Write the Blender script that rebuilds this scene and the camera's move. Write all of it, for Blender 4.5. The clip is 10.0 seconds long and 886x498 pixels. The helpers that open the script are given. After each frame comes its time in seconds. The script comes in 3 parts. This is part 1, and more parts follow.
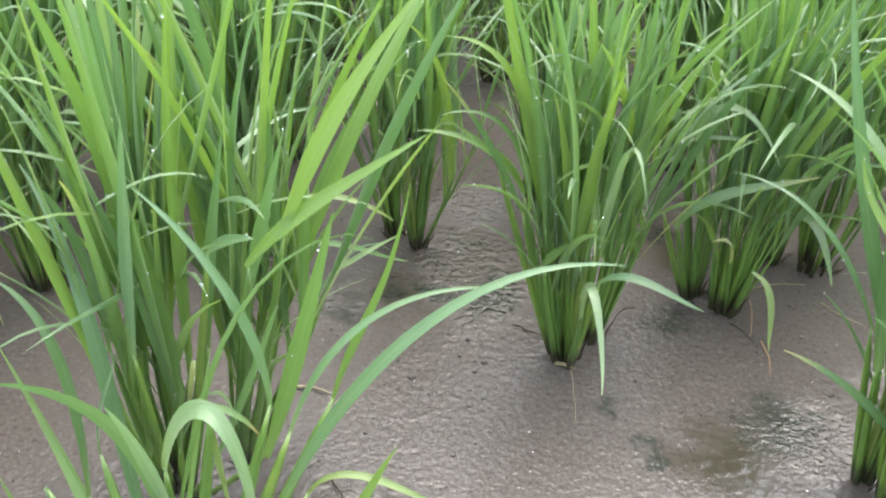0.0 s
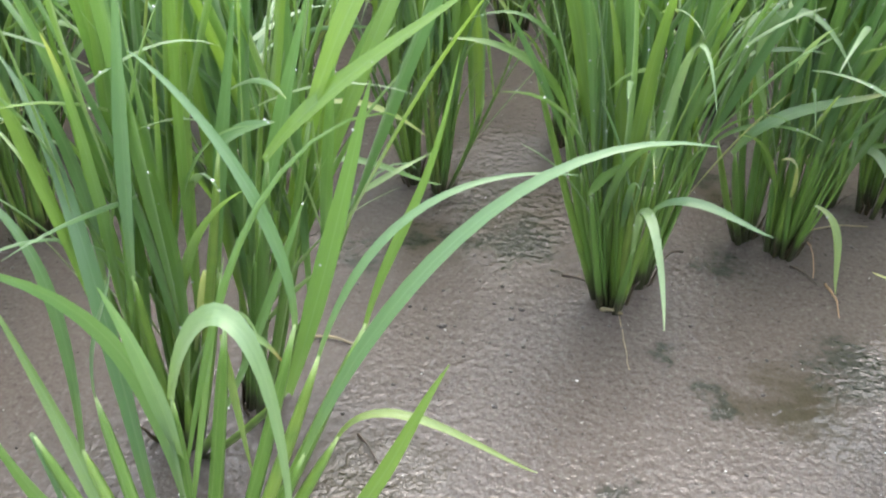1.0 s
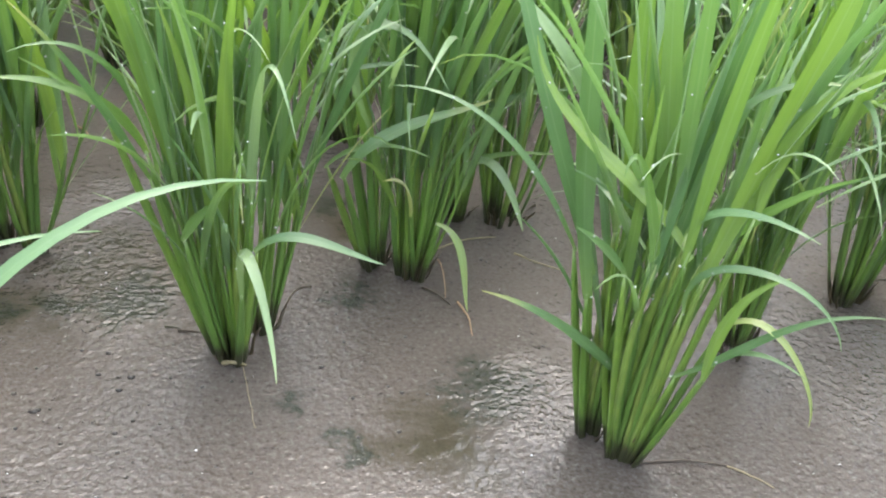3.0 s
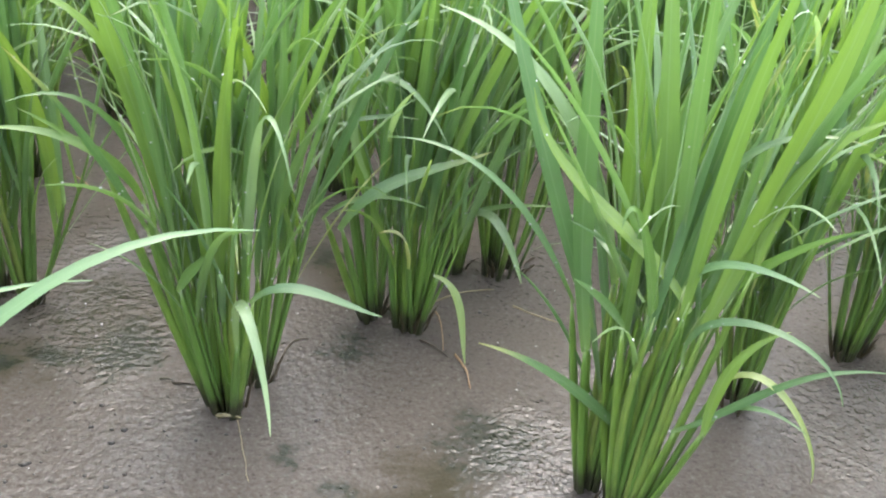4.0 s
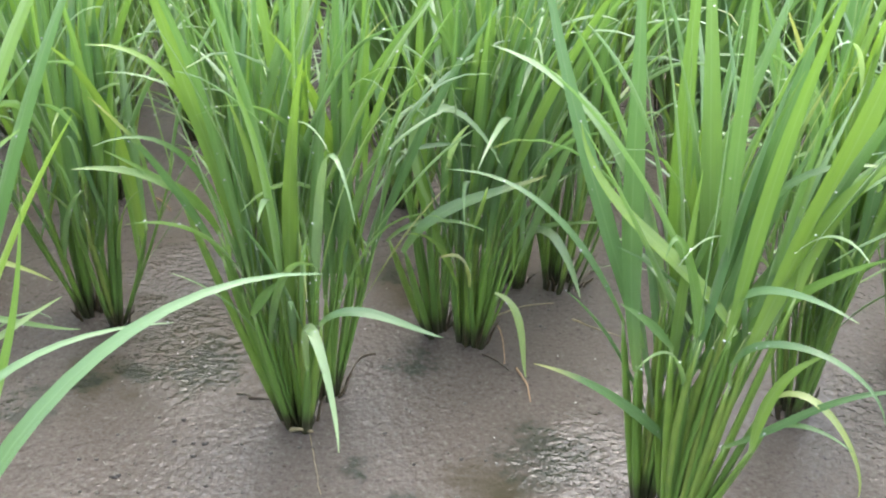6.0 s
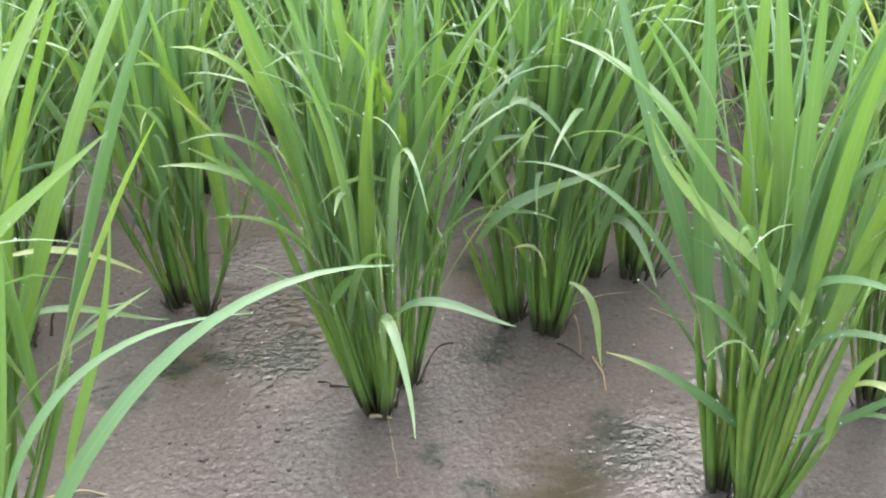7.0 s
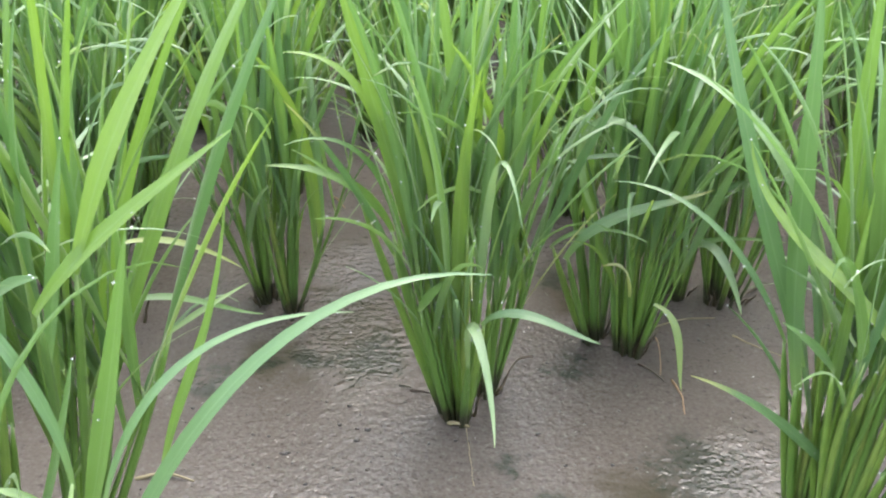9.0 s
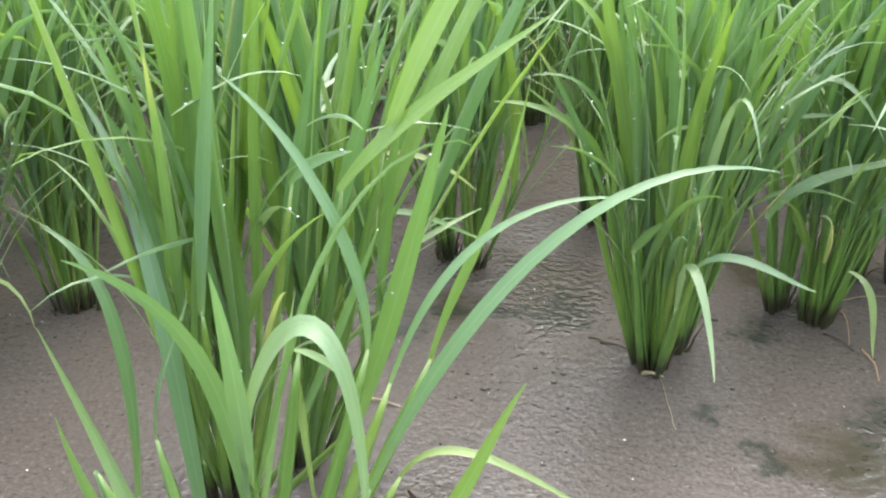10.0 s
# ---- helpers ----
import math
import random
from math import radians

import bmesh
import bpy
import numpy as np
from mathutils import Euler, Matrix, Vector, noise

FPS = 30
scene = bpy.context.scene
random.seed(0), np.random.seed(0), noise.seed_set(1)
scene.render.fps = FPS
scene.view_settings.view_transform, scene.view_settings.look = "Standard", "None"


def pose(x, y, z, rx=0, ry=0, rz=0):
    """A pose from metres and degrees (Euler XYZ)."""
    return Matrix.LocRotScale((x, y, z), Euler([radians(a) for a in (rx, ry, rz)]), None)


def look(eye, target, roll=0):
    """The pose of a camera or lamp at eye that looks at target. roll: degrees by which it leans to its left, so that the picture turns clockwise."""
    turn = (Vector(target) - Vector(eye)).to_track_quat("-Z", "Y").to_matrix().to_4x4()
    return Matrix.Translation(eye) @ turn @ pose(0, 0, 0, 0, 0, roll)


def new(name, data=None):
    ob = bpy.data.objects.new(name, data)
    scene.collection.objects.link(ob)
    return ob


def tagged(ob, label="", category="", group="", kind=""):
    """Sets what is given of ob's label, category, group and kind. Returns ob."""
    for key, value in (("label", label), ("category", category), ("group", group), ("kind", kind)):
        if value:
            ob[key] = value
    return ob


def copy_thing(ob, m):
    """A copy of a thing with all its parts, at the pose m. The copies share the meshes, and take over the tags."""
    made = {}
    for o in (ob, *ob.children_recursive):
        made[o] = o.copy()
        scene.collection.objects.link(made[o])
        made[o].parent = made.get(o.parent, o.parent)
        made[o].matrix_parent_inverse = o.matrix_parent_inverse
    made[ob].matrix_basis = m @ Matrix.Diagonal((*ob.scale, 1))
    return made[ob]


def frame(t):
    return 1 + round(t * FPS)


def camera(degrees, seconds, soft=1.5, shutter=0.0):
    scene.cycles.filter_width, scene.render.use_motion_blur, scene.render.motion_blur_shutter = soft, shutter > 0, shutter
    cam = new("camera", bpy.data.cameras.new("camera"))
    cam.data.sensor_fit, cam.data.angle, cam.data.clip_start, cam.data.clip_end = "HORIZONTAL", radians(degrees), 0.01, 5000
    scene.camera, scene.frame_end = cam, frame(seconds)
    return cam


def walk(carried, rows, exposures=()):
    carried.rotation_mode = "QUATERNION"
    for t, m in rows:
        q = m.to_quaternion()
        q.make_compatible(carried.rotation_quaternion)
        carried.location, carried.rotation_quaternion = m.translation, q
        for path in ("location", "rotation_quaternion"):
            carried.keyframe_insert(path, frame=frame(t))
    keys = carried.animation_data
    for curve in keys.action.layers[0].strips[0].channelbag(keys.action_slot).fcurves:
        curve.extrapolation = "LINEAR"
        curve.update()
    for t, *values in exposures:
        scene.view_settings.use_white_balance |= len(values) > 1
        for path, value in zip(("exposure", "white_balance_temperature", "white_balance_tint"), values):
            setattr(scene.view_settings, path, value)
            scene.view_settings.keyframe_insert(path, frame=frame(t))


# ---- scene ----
cam = camera(46.8, 10.0, soft=2.1, shutter=0.12)
EXPOSURE = 2.56
PATH = [
    (0, (0.2594, 0.1012, 0.771), (-0.0326, 1.7002, -0.394), 2.6),
    (0.2, (0.2280, 0.1200, 0.7036), (-0.0435, 1.7002, -0.4693), 3.2),
    (0.5, (0.2134, 0.1251, 0.6541), (-0.0526, 1.6961, -0.5539), 2.8),
    (0.7, (0.2205, 0.1283, 0.6497), (-0.0583, 1.6961, -0.5930), 2.5),
    (1, (0.2171, 0.1417, 0.6394), (-0.0679, 1.7567, -0.5056), 1.9),
    (1.5, (0.2309, 0.1619, 0.6449), (0.1539, 1.8869, -0.3631), 3.6),
    (2, (0.2604, 0.1868, 0.632), (0.4954, 1.8658, -0.428), 5.7),
    (2.2, (0.2725, 0.1918, 0.6344), (0.5679, 1.8658, -0.4589), 5.9),
    (3.3, (0.3015, 0.2342, 0.5995), (0.5855, 1.9208, -0.4564), 5.7),
    (3.5, (0.3008, 0.2328, 0.5998), (0.5858, 1.9208, -0.4332), 5.7),
    (4, (0.3036, 0.2309, 0.6026), (0.5836, 1.9519, -0.3764), 5.8),
    (4.5, (0.3036, 0.2282, 0.6044), (0.5846, 1.9822, -0.3136), 5.9),
    (5, (0.3008, 0.2236, 0.6044), (0.5838, 2.0046, -0.2606), 6.2),
    (5.5, (0.3008, 0.2208, 0.6228), (0.5418, 1.9838, -0.2912), 5.1),
    (6, (0.3119, 0.2052, 0.6468), (0.4489, 1.9322, -0.3512), 2.6),
    (6.2, (0.3137, 0.2013, 0.6496), (0.4146, 1.9322, -0.3659), 1.8),
    (7.3, (0.3220, 0.1879, 0.6573), (0.2773, 1.9089, -0.3624), -0.9),
    (7.5, (0.3192, 0.1849, 0.655), (0.2742, 1.9089, -0.358), -0.9),
    (8, (0.3137, 0.1794, 0.6495), (0.2657, 1.9114, -0.3485), -0.5),
    (8.5, (0.3165, 0.1776, 0.655), (0.2405, 1.9136, -0.336), 0.2),
    (9, (0.3054, 0.1766, 0.6624), (0.1364, 1.9026, -0.3346), 0.6),
    (9.5, (0.2291, 0.15, 0.6247), (-0.0049, 1.878, -0.3543), 2.4),
    (9.8, (0.1959, 0.0832, 0.5834), (-0.0994, 1.8313, -0.3098), 2.1),
    (10, (0.1794, 0.0883, 0.5925), (-0.1236, 1.8313, -0.3405), 1.7),
]
walk(cam, [(t, look(eye, target, roll)) for t, eye, target, roll in PATH], [(t, EXPOSURE + d) for t, d in ((0, -0.10), (1, -0.14), (2, -0.12), (3.5, 0.06), (6, 0.06), (9, 0.02), (10, 0.0))])

# ---- world and light: an even rain sky ----
SUN_UP, SUN_TURN = radians(78), radians(18)
world = bpy.data.worlds.new("rain_sky")
scene.world = world
world.use_nodes = True
wn, wl = world.node_tree.nodes, world.node_tree.links
wn.clear()
sky = wn.new("ShaderNodeTexSky")
sky.sky_type, sky.sun_disc = "NISHITA", False
sky.sun_elevation, sky.sun_rotation = SUN_UP, SUN_TURN
sky.air_density, sky.dust_density = 1.0, 4.0
grey = wn.new("ShaderNodeHueSaturation")
grey.inputs["Saturation"].default_value = 0.75
grey.inputs["Value"].default_value = 2.2
back = wn.new("ShaderNodeBackground")
back.inputs["Strength"].default_value = 0.15
wout = wn.new("ShaderNodeOutputWorld")
wl.new(sky.outputs[0], grey.inputs["Color"])
# the cloud deck evens the sky out from zenith to horizon
deck = wn.new("ShaderNodeMix")
deck.data_type = "RGBA"
deck.inputs[0].default_value = 0.55
deck.inputs[7].default_value = (1.50, 1.58, 1.66, 1)
wl.new(grey.outputs[0], deck.inputs[6])
wl.new(deck.outputs[2], back.inputs["Color"])
wl.new(back.outputs[0], wout.inputs["Surface"])

sun = new("sun", bpy.data.lights.new("sun", "SUN"))
sun.data.energy, sun.data.angle, sun.data.color = 0.5, radians(120), (1.0, 0.99, 0.98)
sun.matrix_world = look((0.2, 0.6, 3.2), (0, 0, 0))


# ---- materials ----
def material(name):
    m = bpy.data.materials.new(name)
    m.use_nodes = True
    n = m.node_tree.nodes
    n.clear()
    return m, n, m.node_tree.links, n.new("ShaderNodeOutputMaterial")


def math_node(n, l, op, a, b=None, c=None, clamp=False):
    k = n.new("ShaderNodeMath")
    k.operation, k.use_clamp = op, clamp
    for i, v in enumerate((a, b, c)):
        if v is None:
            continue
        if isinstance(v, (int, float)):
            k.inputs[i].default_value = v
        else:
            l.new(v, k.inputs[i])
    return k.outputs[0]


def ramp(n, l, fac, stops):
    k = n.new("ShaderNodeValToRGB")
    els = k.color_ramp.elements
    while len(els) < len(stops):
        els.new(0.5)
    for e, (p, c) in zip(els, stops):
        e.position, e.color = p, (*c, 1)
    l.new(fac, k.inputs[0])
    return k.outputs[0]


def mix_colour(n, l, fac, a, b, kind="MIX"):
    k = n.new("ShaderNodeMix")
    k.data_type, k.blend_type = "RGBA", kind
    for s, v in ((k.inputs[0], fac), (k.inputs[6], a), (k.inputs[7], b)):
        if isinstance(v, (int, float)):
            s.default_value = v
        elif isinstance(v, tuple):
            s.default_value = (*v, 1)
        else:
            l.new(v, s)
    return k.outputs[2]


def noise_node(n, l, vec, scale, detail=3.0, rough=0.55):
    k = n.new("ShaderNodeTexNoise")
    k.inputs["Scale"].default_value, k.inputs["Detail"].default_value, k.inputs["Roughness"].default_value = scale, detail, rough
    if vec is not None:
        l.new(vec, k.inputs["Vector"])
    return k.outputs["Fac"]


def plant_random(n, l, shift=0.0):
    """One number a leaf: by object for single leaves, by island for joined ones."""
    info, geo = n.new("ShaderNodeObjectInfo"), n.new("ShaderNodeNewGeometry")
    s = math_node(n, l, "ADD", info.outputs["Random"], geo.outputs["Random Per Island"])
    return math_node(n, l, "FRACT", math_node(n, l, "MULTIPLY_ADD", s, 7.31 if shift else 1.0, shift))


def leaf_material(name, stops, tip, dry):
    m, n, l, out = material(name)
    uv = n.new("ShaderNodeUVMap")
    sep = n.new("ShaderNodeSeparateXYZ")
    l.new(uv.outputs[0], sep.inputs[0])
    u, v = sep.outputs[0], sep.outputs[1]
    rnd, rnd2 = plant_random(n, l), plant_random(n, l, 0.37)
    base = ramp(n, l, rnd, stops)
    geo = n.new("ShaderNodeNewGeometry")
    patch = noise_node(n, l, geo.outputs["Position"], 28, 3)
    base = mix_colour(n, l, math_node(n, l, "MULTIPLY", patch, 0.30), base, (0.150, 0.28, 0.075))
    # long streaks, paler and yellower towards the sheath
    run = n.new("ShaderNodeMapping")
    run.inputs["Scale"].default_value = (26.0, 5.0, 1.0)
    l.new(uv.outputs[0], run.inputs["Vector"])
    shift = n.new("ShaderNodeVectorMath")
    l.new(run.outputs[0], shift.inputs[0])
    along = n.new("ShaderNodeCombineXYZ")
    l.new(math_node(n, l, "MULTIPLY", rnd2, 37.0), along.inputs[2])
    l.new(along.outputs[0], shift.inputs[1])
    streak = noise_node(n, l, shift.outputs[0], 1.0, 3, 0.6)
    base = mix_colour(n, l, math_node(n, l, "MULTIPLY", math_node(n, l, "SUBTRACT", streak, 0.45), 1.2, clamp=True), base, (0.06, 0.15, 0.04))
    near = math_node(n, l, "SUBTRACT", 0.55, math_node(n, l, "MULTIPLY", v, 3.2), clamp=True)
    base = mix_colour(n, l, near, base, (0.19, 0.30, 0.06))
    # pale midrib and fine veins
    off = math_node(n, l, "ABSOLUTE", math_node(n, l, "SUBTRACT", u, 0.5))
    rib = math_node(n, l, "SUBTRACT", 1.0, math_node(n, l, "DIVIDE", off, 0.055), clamp=True)
    base = mix_colour(n, l, math_node(n, l, "MULTIPLY", rib, 0.28), base, (0.26, 0.37, 0.19))
    veins = math_node(n, l, "SINE", math_node(n, l, "MULTIPLY", u, 88.0))
    base = mix_colour(n, l, math_node(n, l, "MULTIPLY_ADD", veins, 0.07, 0.07), base, (0.10, 0.20, 0.04))
    # yellowed tips and flecks on some of them
    end = math_node(n, l, "SUBTRACT", v, math_node(n, l, "MULTIPLY_ADD", rnd2, 1.7, 0.72))
    end = math_node(n, l, "MULTIPLY", math_node(n, l, "ADD", end, math_node(n, l, "MULTIPLY", patch, 0.12)), dry, clamp=True)
    base = mix_colour(n, l, end, base, tip)
    p = n.new("ShaderNodeBsdfPrincipled")
    l.new(base, p.inputs["Base Color"])
    p.inputs["Roughness"].default_value = 0.40
    p.inputs["Specular IOR Level"].default_value = 0.85
    # a film of rain
    p.inputs["Coat Weight"].default_value, p.inputs["Coat Roughness"].default_value = 0.65, 0.28
    p.inputs["Sheen Weight"].default_value, p.inputs["Sheen Roughness"].default_value = 0.25, 0.4
    bump = n.new("ShaderNodeBump")
    bump.inputs["Strength"].default_value, bump.inputs["Distance"].default_value = 0.35, 0.0006
    l.new(math_node(n, l, "ADD", veins, math_node(n, l, "MULTIPLY", patch, 1.5)), bump.inputs["Height"])
    l.new(bump.outputs[0], p.inputs["Normal"])
    thin = n.new("ShaderNodeBsdfTranslucent")
    l.new(mix_colour(n, l, 1.0, base, (1.22, 1.20, 0.78), "MULTIPLY"), thin.inputs["Color"])
    both = n.new("ShaderNodeMixShader")
    both.inputs[0].default_value = 0.42
    l.new(p.outputs[0], both.inputs[1])
    l.new(thin.outputs[0], both.inputs[2])
    l.new(both.outputs[0], out.inputs["Surface"])
    return m


LEAF = leaf_material("rice_leaf", [(0.0, (0.075, 0.165, 0.060)), (0.35, (0.085, 0.180, 0.058)), (0.65, (0.100, 0.202, 0.052)), (0.9, (0.116, 0.224, 0.046)), (1.0, (0.138, 0.245, 0.042))],
                     (0.42, 0.40, 0.12), 2.2)
YOUNG_LEAF = leaf_material("young_rice_leaf", [(0.0, (0.112, 0.220, 0.036)), (0.5, (0.140, 0.255, 0.032)), (1.0, (0.175, 0.285, 0.032))], (0.42, 0.42, 0.12), 1.0)
# waxy bloom and sky sheen of drooping blades, both mixed into the colour
PALE_LEAF = leaf_material("pale_rice_leaf", [(0.0, (0.105, 0.21, 0.095)), (1.0, (0.135, 0.25, 0.105))], (0.40, 0.42, 0.20), 0.6)
# whitest blades: the sky's shine on their bent faces is coloured in
SKYLIT_LEAF = leaf_material("skylit_rice_leaf", [(0.0, (0.20, 0.31, 0.145)), (1.0, (0.25, 0.36, 0.18))], (0.42, 0.44, 0.22), 0.6)
OLD_LEAF = leaf_material("old_rice_leaf", [(0.0, (0.20, 0.32, 0.10)), (0.5, (0.27, 0.36, 0.10)), (1.0, (0.36, 0.36, 0.12))], (0.42, 0.27, 0.10), 3.0)


def stem_material():
    m, n, l, out = material("rice_sheath")
    uv = n.new("ShaderNodeUVMap")
    sep = n.new("ShaderNodeSeparateXYZ")
    l.new(uv.outputs[0], sep.inputs[0])
    u, v = sep.outputs[0], sep.outputs[1]
    rnd = plant_random(n, l)
    base = ramp(n, l, rnd, [(0.0, (0.052, 0.120, 0.018)), (0.5, (0.085, 0.170, 0.019)), (0.85, (0.125, 0.215, 0.024)), (1.0, (0.18, 0.215, 0.045))])
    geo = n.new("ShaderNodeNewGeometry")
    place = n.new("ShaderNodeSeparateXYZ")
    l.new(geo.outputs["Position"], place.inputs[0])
    patch = noise_node(n, l, geo.outputs["Position"], 60, 4)
    base = mix_colour(n, l, math_node(n, l, "MULTIPLY", math_node(n, l, "SUBTRACT", patch, 0.42), 2.4, clamp=True), base, (0.060, 0.130, 0.018))
    # overlapping sheath edges: pale margins that start at different heights
    edge = math_node(n, l, "FRACT", math_node(n, l, "ADD", math_node(n, l, "MULTIPLY", u, 2.0), math_node(n, l, "MULTIPLY_ADD", v, 0.5, rnd)))
    base = mix_colour(n, l, math_node(n, l, "MULTIPLY", math_node(n, l, "SUBTRACT", edge, 0.86), 3.2, clamp=True), base, (0.22, 0.30, 0.10))
    stripes = math_node(n, l, "SINE", math_node(n, l, "MULTIPLY", u, 75.0))
    base = mix_colour(n, l, math_node(n, l, "MULTIPLY_ADD", stripes, 0.12, 0.12), base, (0.20, 0.30, 0.08))
    # mud and brown old sheaths at the foot, darkened further for shade between stems
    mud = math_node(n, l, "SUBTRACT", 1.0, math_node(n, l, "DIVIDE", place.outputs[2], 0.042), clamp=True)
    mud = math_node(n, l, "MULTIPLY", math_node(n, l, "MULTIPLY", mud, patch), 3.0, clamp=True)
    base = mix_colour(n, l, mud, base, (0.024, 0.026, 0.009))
    # pale collar where the blade leaves the sheath
    collar = math_node(n, l, "MULTIPLY", math_node(n, l, "SUBTRACT", v, 0.93), 14.0, clamp=True)
    base = mix_colour(n, l, math_node(n, l, "MULTIPLY", collar, 0.5), base, (0.40, 0.50, 0.24))
    p = n.new("ShaderNodeBsdfPrincipled")
    l.new(base, p.inputs["Base Color"])
    p.inputs["Roughness"].default_value = 0.38
    bump = n.new("ShaderNodeBump")
    bump.inputs["Strength"].default_value, bump.inputs["Distance"].default_value = 0.4, 0.0006
    l.new(stripes, bump.inputs["Height"])
    l.new(bump.outputs[0], p.inputs["Normal"])
    l.new(p.outputs[0], out.inputs["Surface"])
    return m


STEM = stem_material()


# pools that stand a little deeper: x, y, radius, depth
POOLS = ((0.112, 1.140, 0.090, 0.012), (0.425, 0.862, 0.060, 0.010), (0.352, 1.235, 0.050, 0.010), (0.060, 0.690, 0.080, 0.008), (0.030, 1.045, 0.050, 0.008), (0.075, 1.340, 0.090, 0.004))
# where rain ruffles open water, and where it lies calm between the plants: x, y, radius
RUFFLED = ((0.118, 1.130, 0.130), (0.085, 1.270, 0.085), (0.520, 0.930, 0.080), (0.060, 0.690, 0.080), (0.850, 0.960, 0.140), (0.600, 1.040, 0.060), (-0.060, 1.030, 0.060))
CALM = ((0.405, 0.872, 0.055), (0.440, 0.850, 0.055), (0.352, 1.230, 0.060), (0.058, 1.052, 0.032))
# dark green algae on the bottom: x, y, radius
ALGAE = ((0.140, 1.080, 0.070), (0.080, 1.068, 0.045), (0.480, 0.932, 0.066), (0.292, 0.908, 0.024), (0.340, 0.862, 0.028), (0.356, 1.080, 0.040), (-0.022, 1.007, 0.050), (0.017, 1.047, 0.034), (0.249, 0.739, 0.030), (0.345, 1.262, 0.05))


def zone(n, l, pos, spots, soft=0.35):
    """1 inside any of the round spots, falling to 0 at their edge, by a position that may be warped."""
    best = None
    for x, y, r in spots:
        far = n.new("ShaderNodeVectorMath")
        far.operation = "DISTANCE"
        l.new(pos, far.inputs[0])
        far.inputs[1].default_value = (x, y, 0)
        d = math_node(n, l, "DIVIDE", math_node(n, l, "SUBTRACT", r, far.outputs["Value"]), r * soft, clamp=True)
        best = d if best is None else math_node(n, l, "MAXIMUM", best, d)
    return best


def warped(n, l, pos, scale, by):
    """A position shifted to and fro by noise, so that shapes get ragged outlines."""
    swirl = n.new("ShaderNodeTexNoise")
    swirl.inputs["Scale"].default_value, swirl.inputs["Detail"].default_value = scale, 4.0
    l.new(pos, swirl.inputs["Vector"])
    bent = n.new("ShaderNodeVectorMath")
    bent.operation = "MULTIPLY_ADD"
    l.new(swirl.outputs["Color"], bent.inputs[0])
    bent.inputs[1].default_value, bent.inputs[2].default_value = (by, by, 0.0), (-by / 2, -by / 2, 0.0)
    loose = n.new("ShaderNodeVectorMath")
    l.new(pos, loose.inputs[0])
    l.new(bent.outputs[0], loose.inputs[1])
    flat = n.new("ShaderNodeVectorMath")
    flat.operation = "MULTIPLY"
    l.new(loose.outputs[0], flat.inputs[0])
    flat.inputs[1].default_value = (1, 1, 0)
    return flat.outputs[0]


def mud_colour(n, l, pos):
    """Grey-brown silt with flecks, dark bits, deeper olive pools and dark green algae."""
    big, mid, fine = noise_node(n, l, pos, 4.5, 4), noise_node(n, l, pos, 38, 4, 0.6), noise_node(n, l, pos, 260, 3, 0.6)
    base = ramp(n, l, big, [(0.30, (0.050, 0.0425, 0.0360)), (0.5, (0.064, 0.0545, 0.0465)), (0.72, (0.074, 0.0635, 0.0545))])
    base = mix_colour(n, l, math_node(n, l, "MULTIPLY", mid, 0.35), base, (0.049, 0.039, 0.032))
    base = mix_colour(n, l, math_node(n, l, "MULTIPLY", math_node(n, l, "SUBTRACT", fine, 0.42), 2.2, clamp=True), base, (0.092, 0.086, 0.079))
    # pale and dark flecks: silt grain, with the rain pocks' glints coloured in
    fleck = noise_node(n, l, pos, 150, 3, 0.6)
    base = mix_colour(n, l, math_node(n, l, "MULTIPLY", math_node(n, l, "SUBTRACT", fleck, 0.58), 5.0, clamp=True), base, (0.112, 0.107, 0.100))
    base = mix_colour(n, l, math_node(n, l, "MULTIPLY", math_node(n, l, "SUBTRACT", 0.43, fleck), 5.0, clamp=True), base, (0.022, 0.019, 0.017))
    loose = warped(n, l, pos, 22.0, 0.12)
    tuft = noise_node(n, l, pos, 130, 5, 0.7)
    slime = zone(n, l, loose, ALGAE, 0.8)
    slime = math_node(n, l, "MULTIPLY", math_node(n, l, "SUBTRACT", math_node(n, l, "ADD", slime, math_node(n, l, "MULTIPLY", tuft, 1.9)), 1.24), 1.5, clamp=True)
    deep = zone(n, l, warped(n, l, pos, 16.0, 0.15), [(x, y, r * 1.15) for x, y, r, depth in POOLS if depth >= 0.008], 0.7)
    base = mix_colour(n, l, math_node(n, l, "MULTIPLY", deep, 0.72), base, (0.027, 0.023, 0.012))
    return mix_colour(n, l, math_node(n, l, "MULTIPLY", slime, 0.66), base, (0.009, 0.015, 0.010)), mid, fine


def mud_material():
    m, n, l, out = material("paddy_mud")
    geo = n.new("ShaderNodeNewGeometry")
    base, mid, fine = mud_colour(n, l, geo.outputs["Position"])
    p = n.new("ShaderNodeBsdfPrincipled")
    l.new(base, p.inputs["Base Color"])
    p.inputs["Roughness"].default_value, p.inputs["Specular IOR Level"].default_value = 0.42, 0.22
    bump = n.new("ShaderNodeBump")
    bump.inputs["Strength"].default_value, bump.inputs["Distance"].default_value = 0.7, 0.003
    l.new(math_node(n, l, "ADD", mid, math_node(n, l, "MULTIPLY", fine, 0.5)), bump.inputs["Height"])
    l.new(bump.outputs[0], p.inputs["Normal"])
    l.new(p.outputs[0], out.inputs["Surface"])
    return m


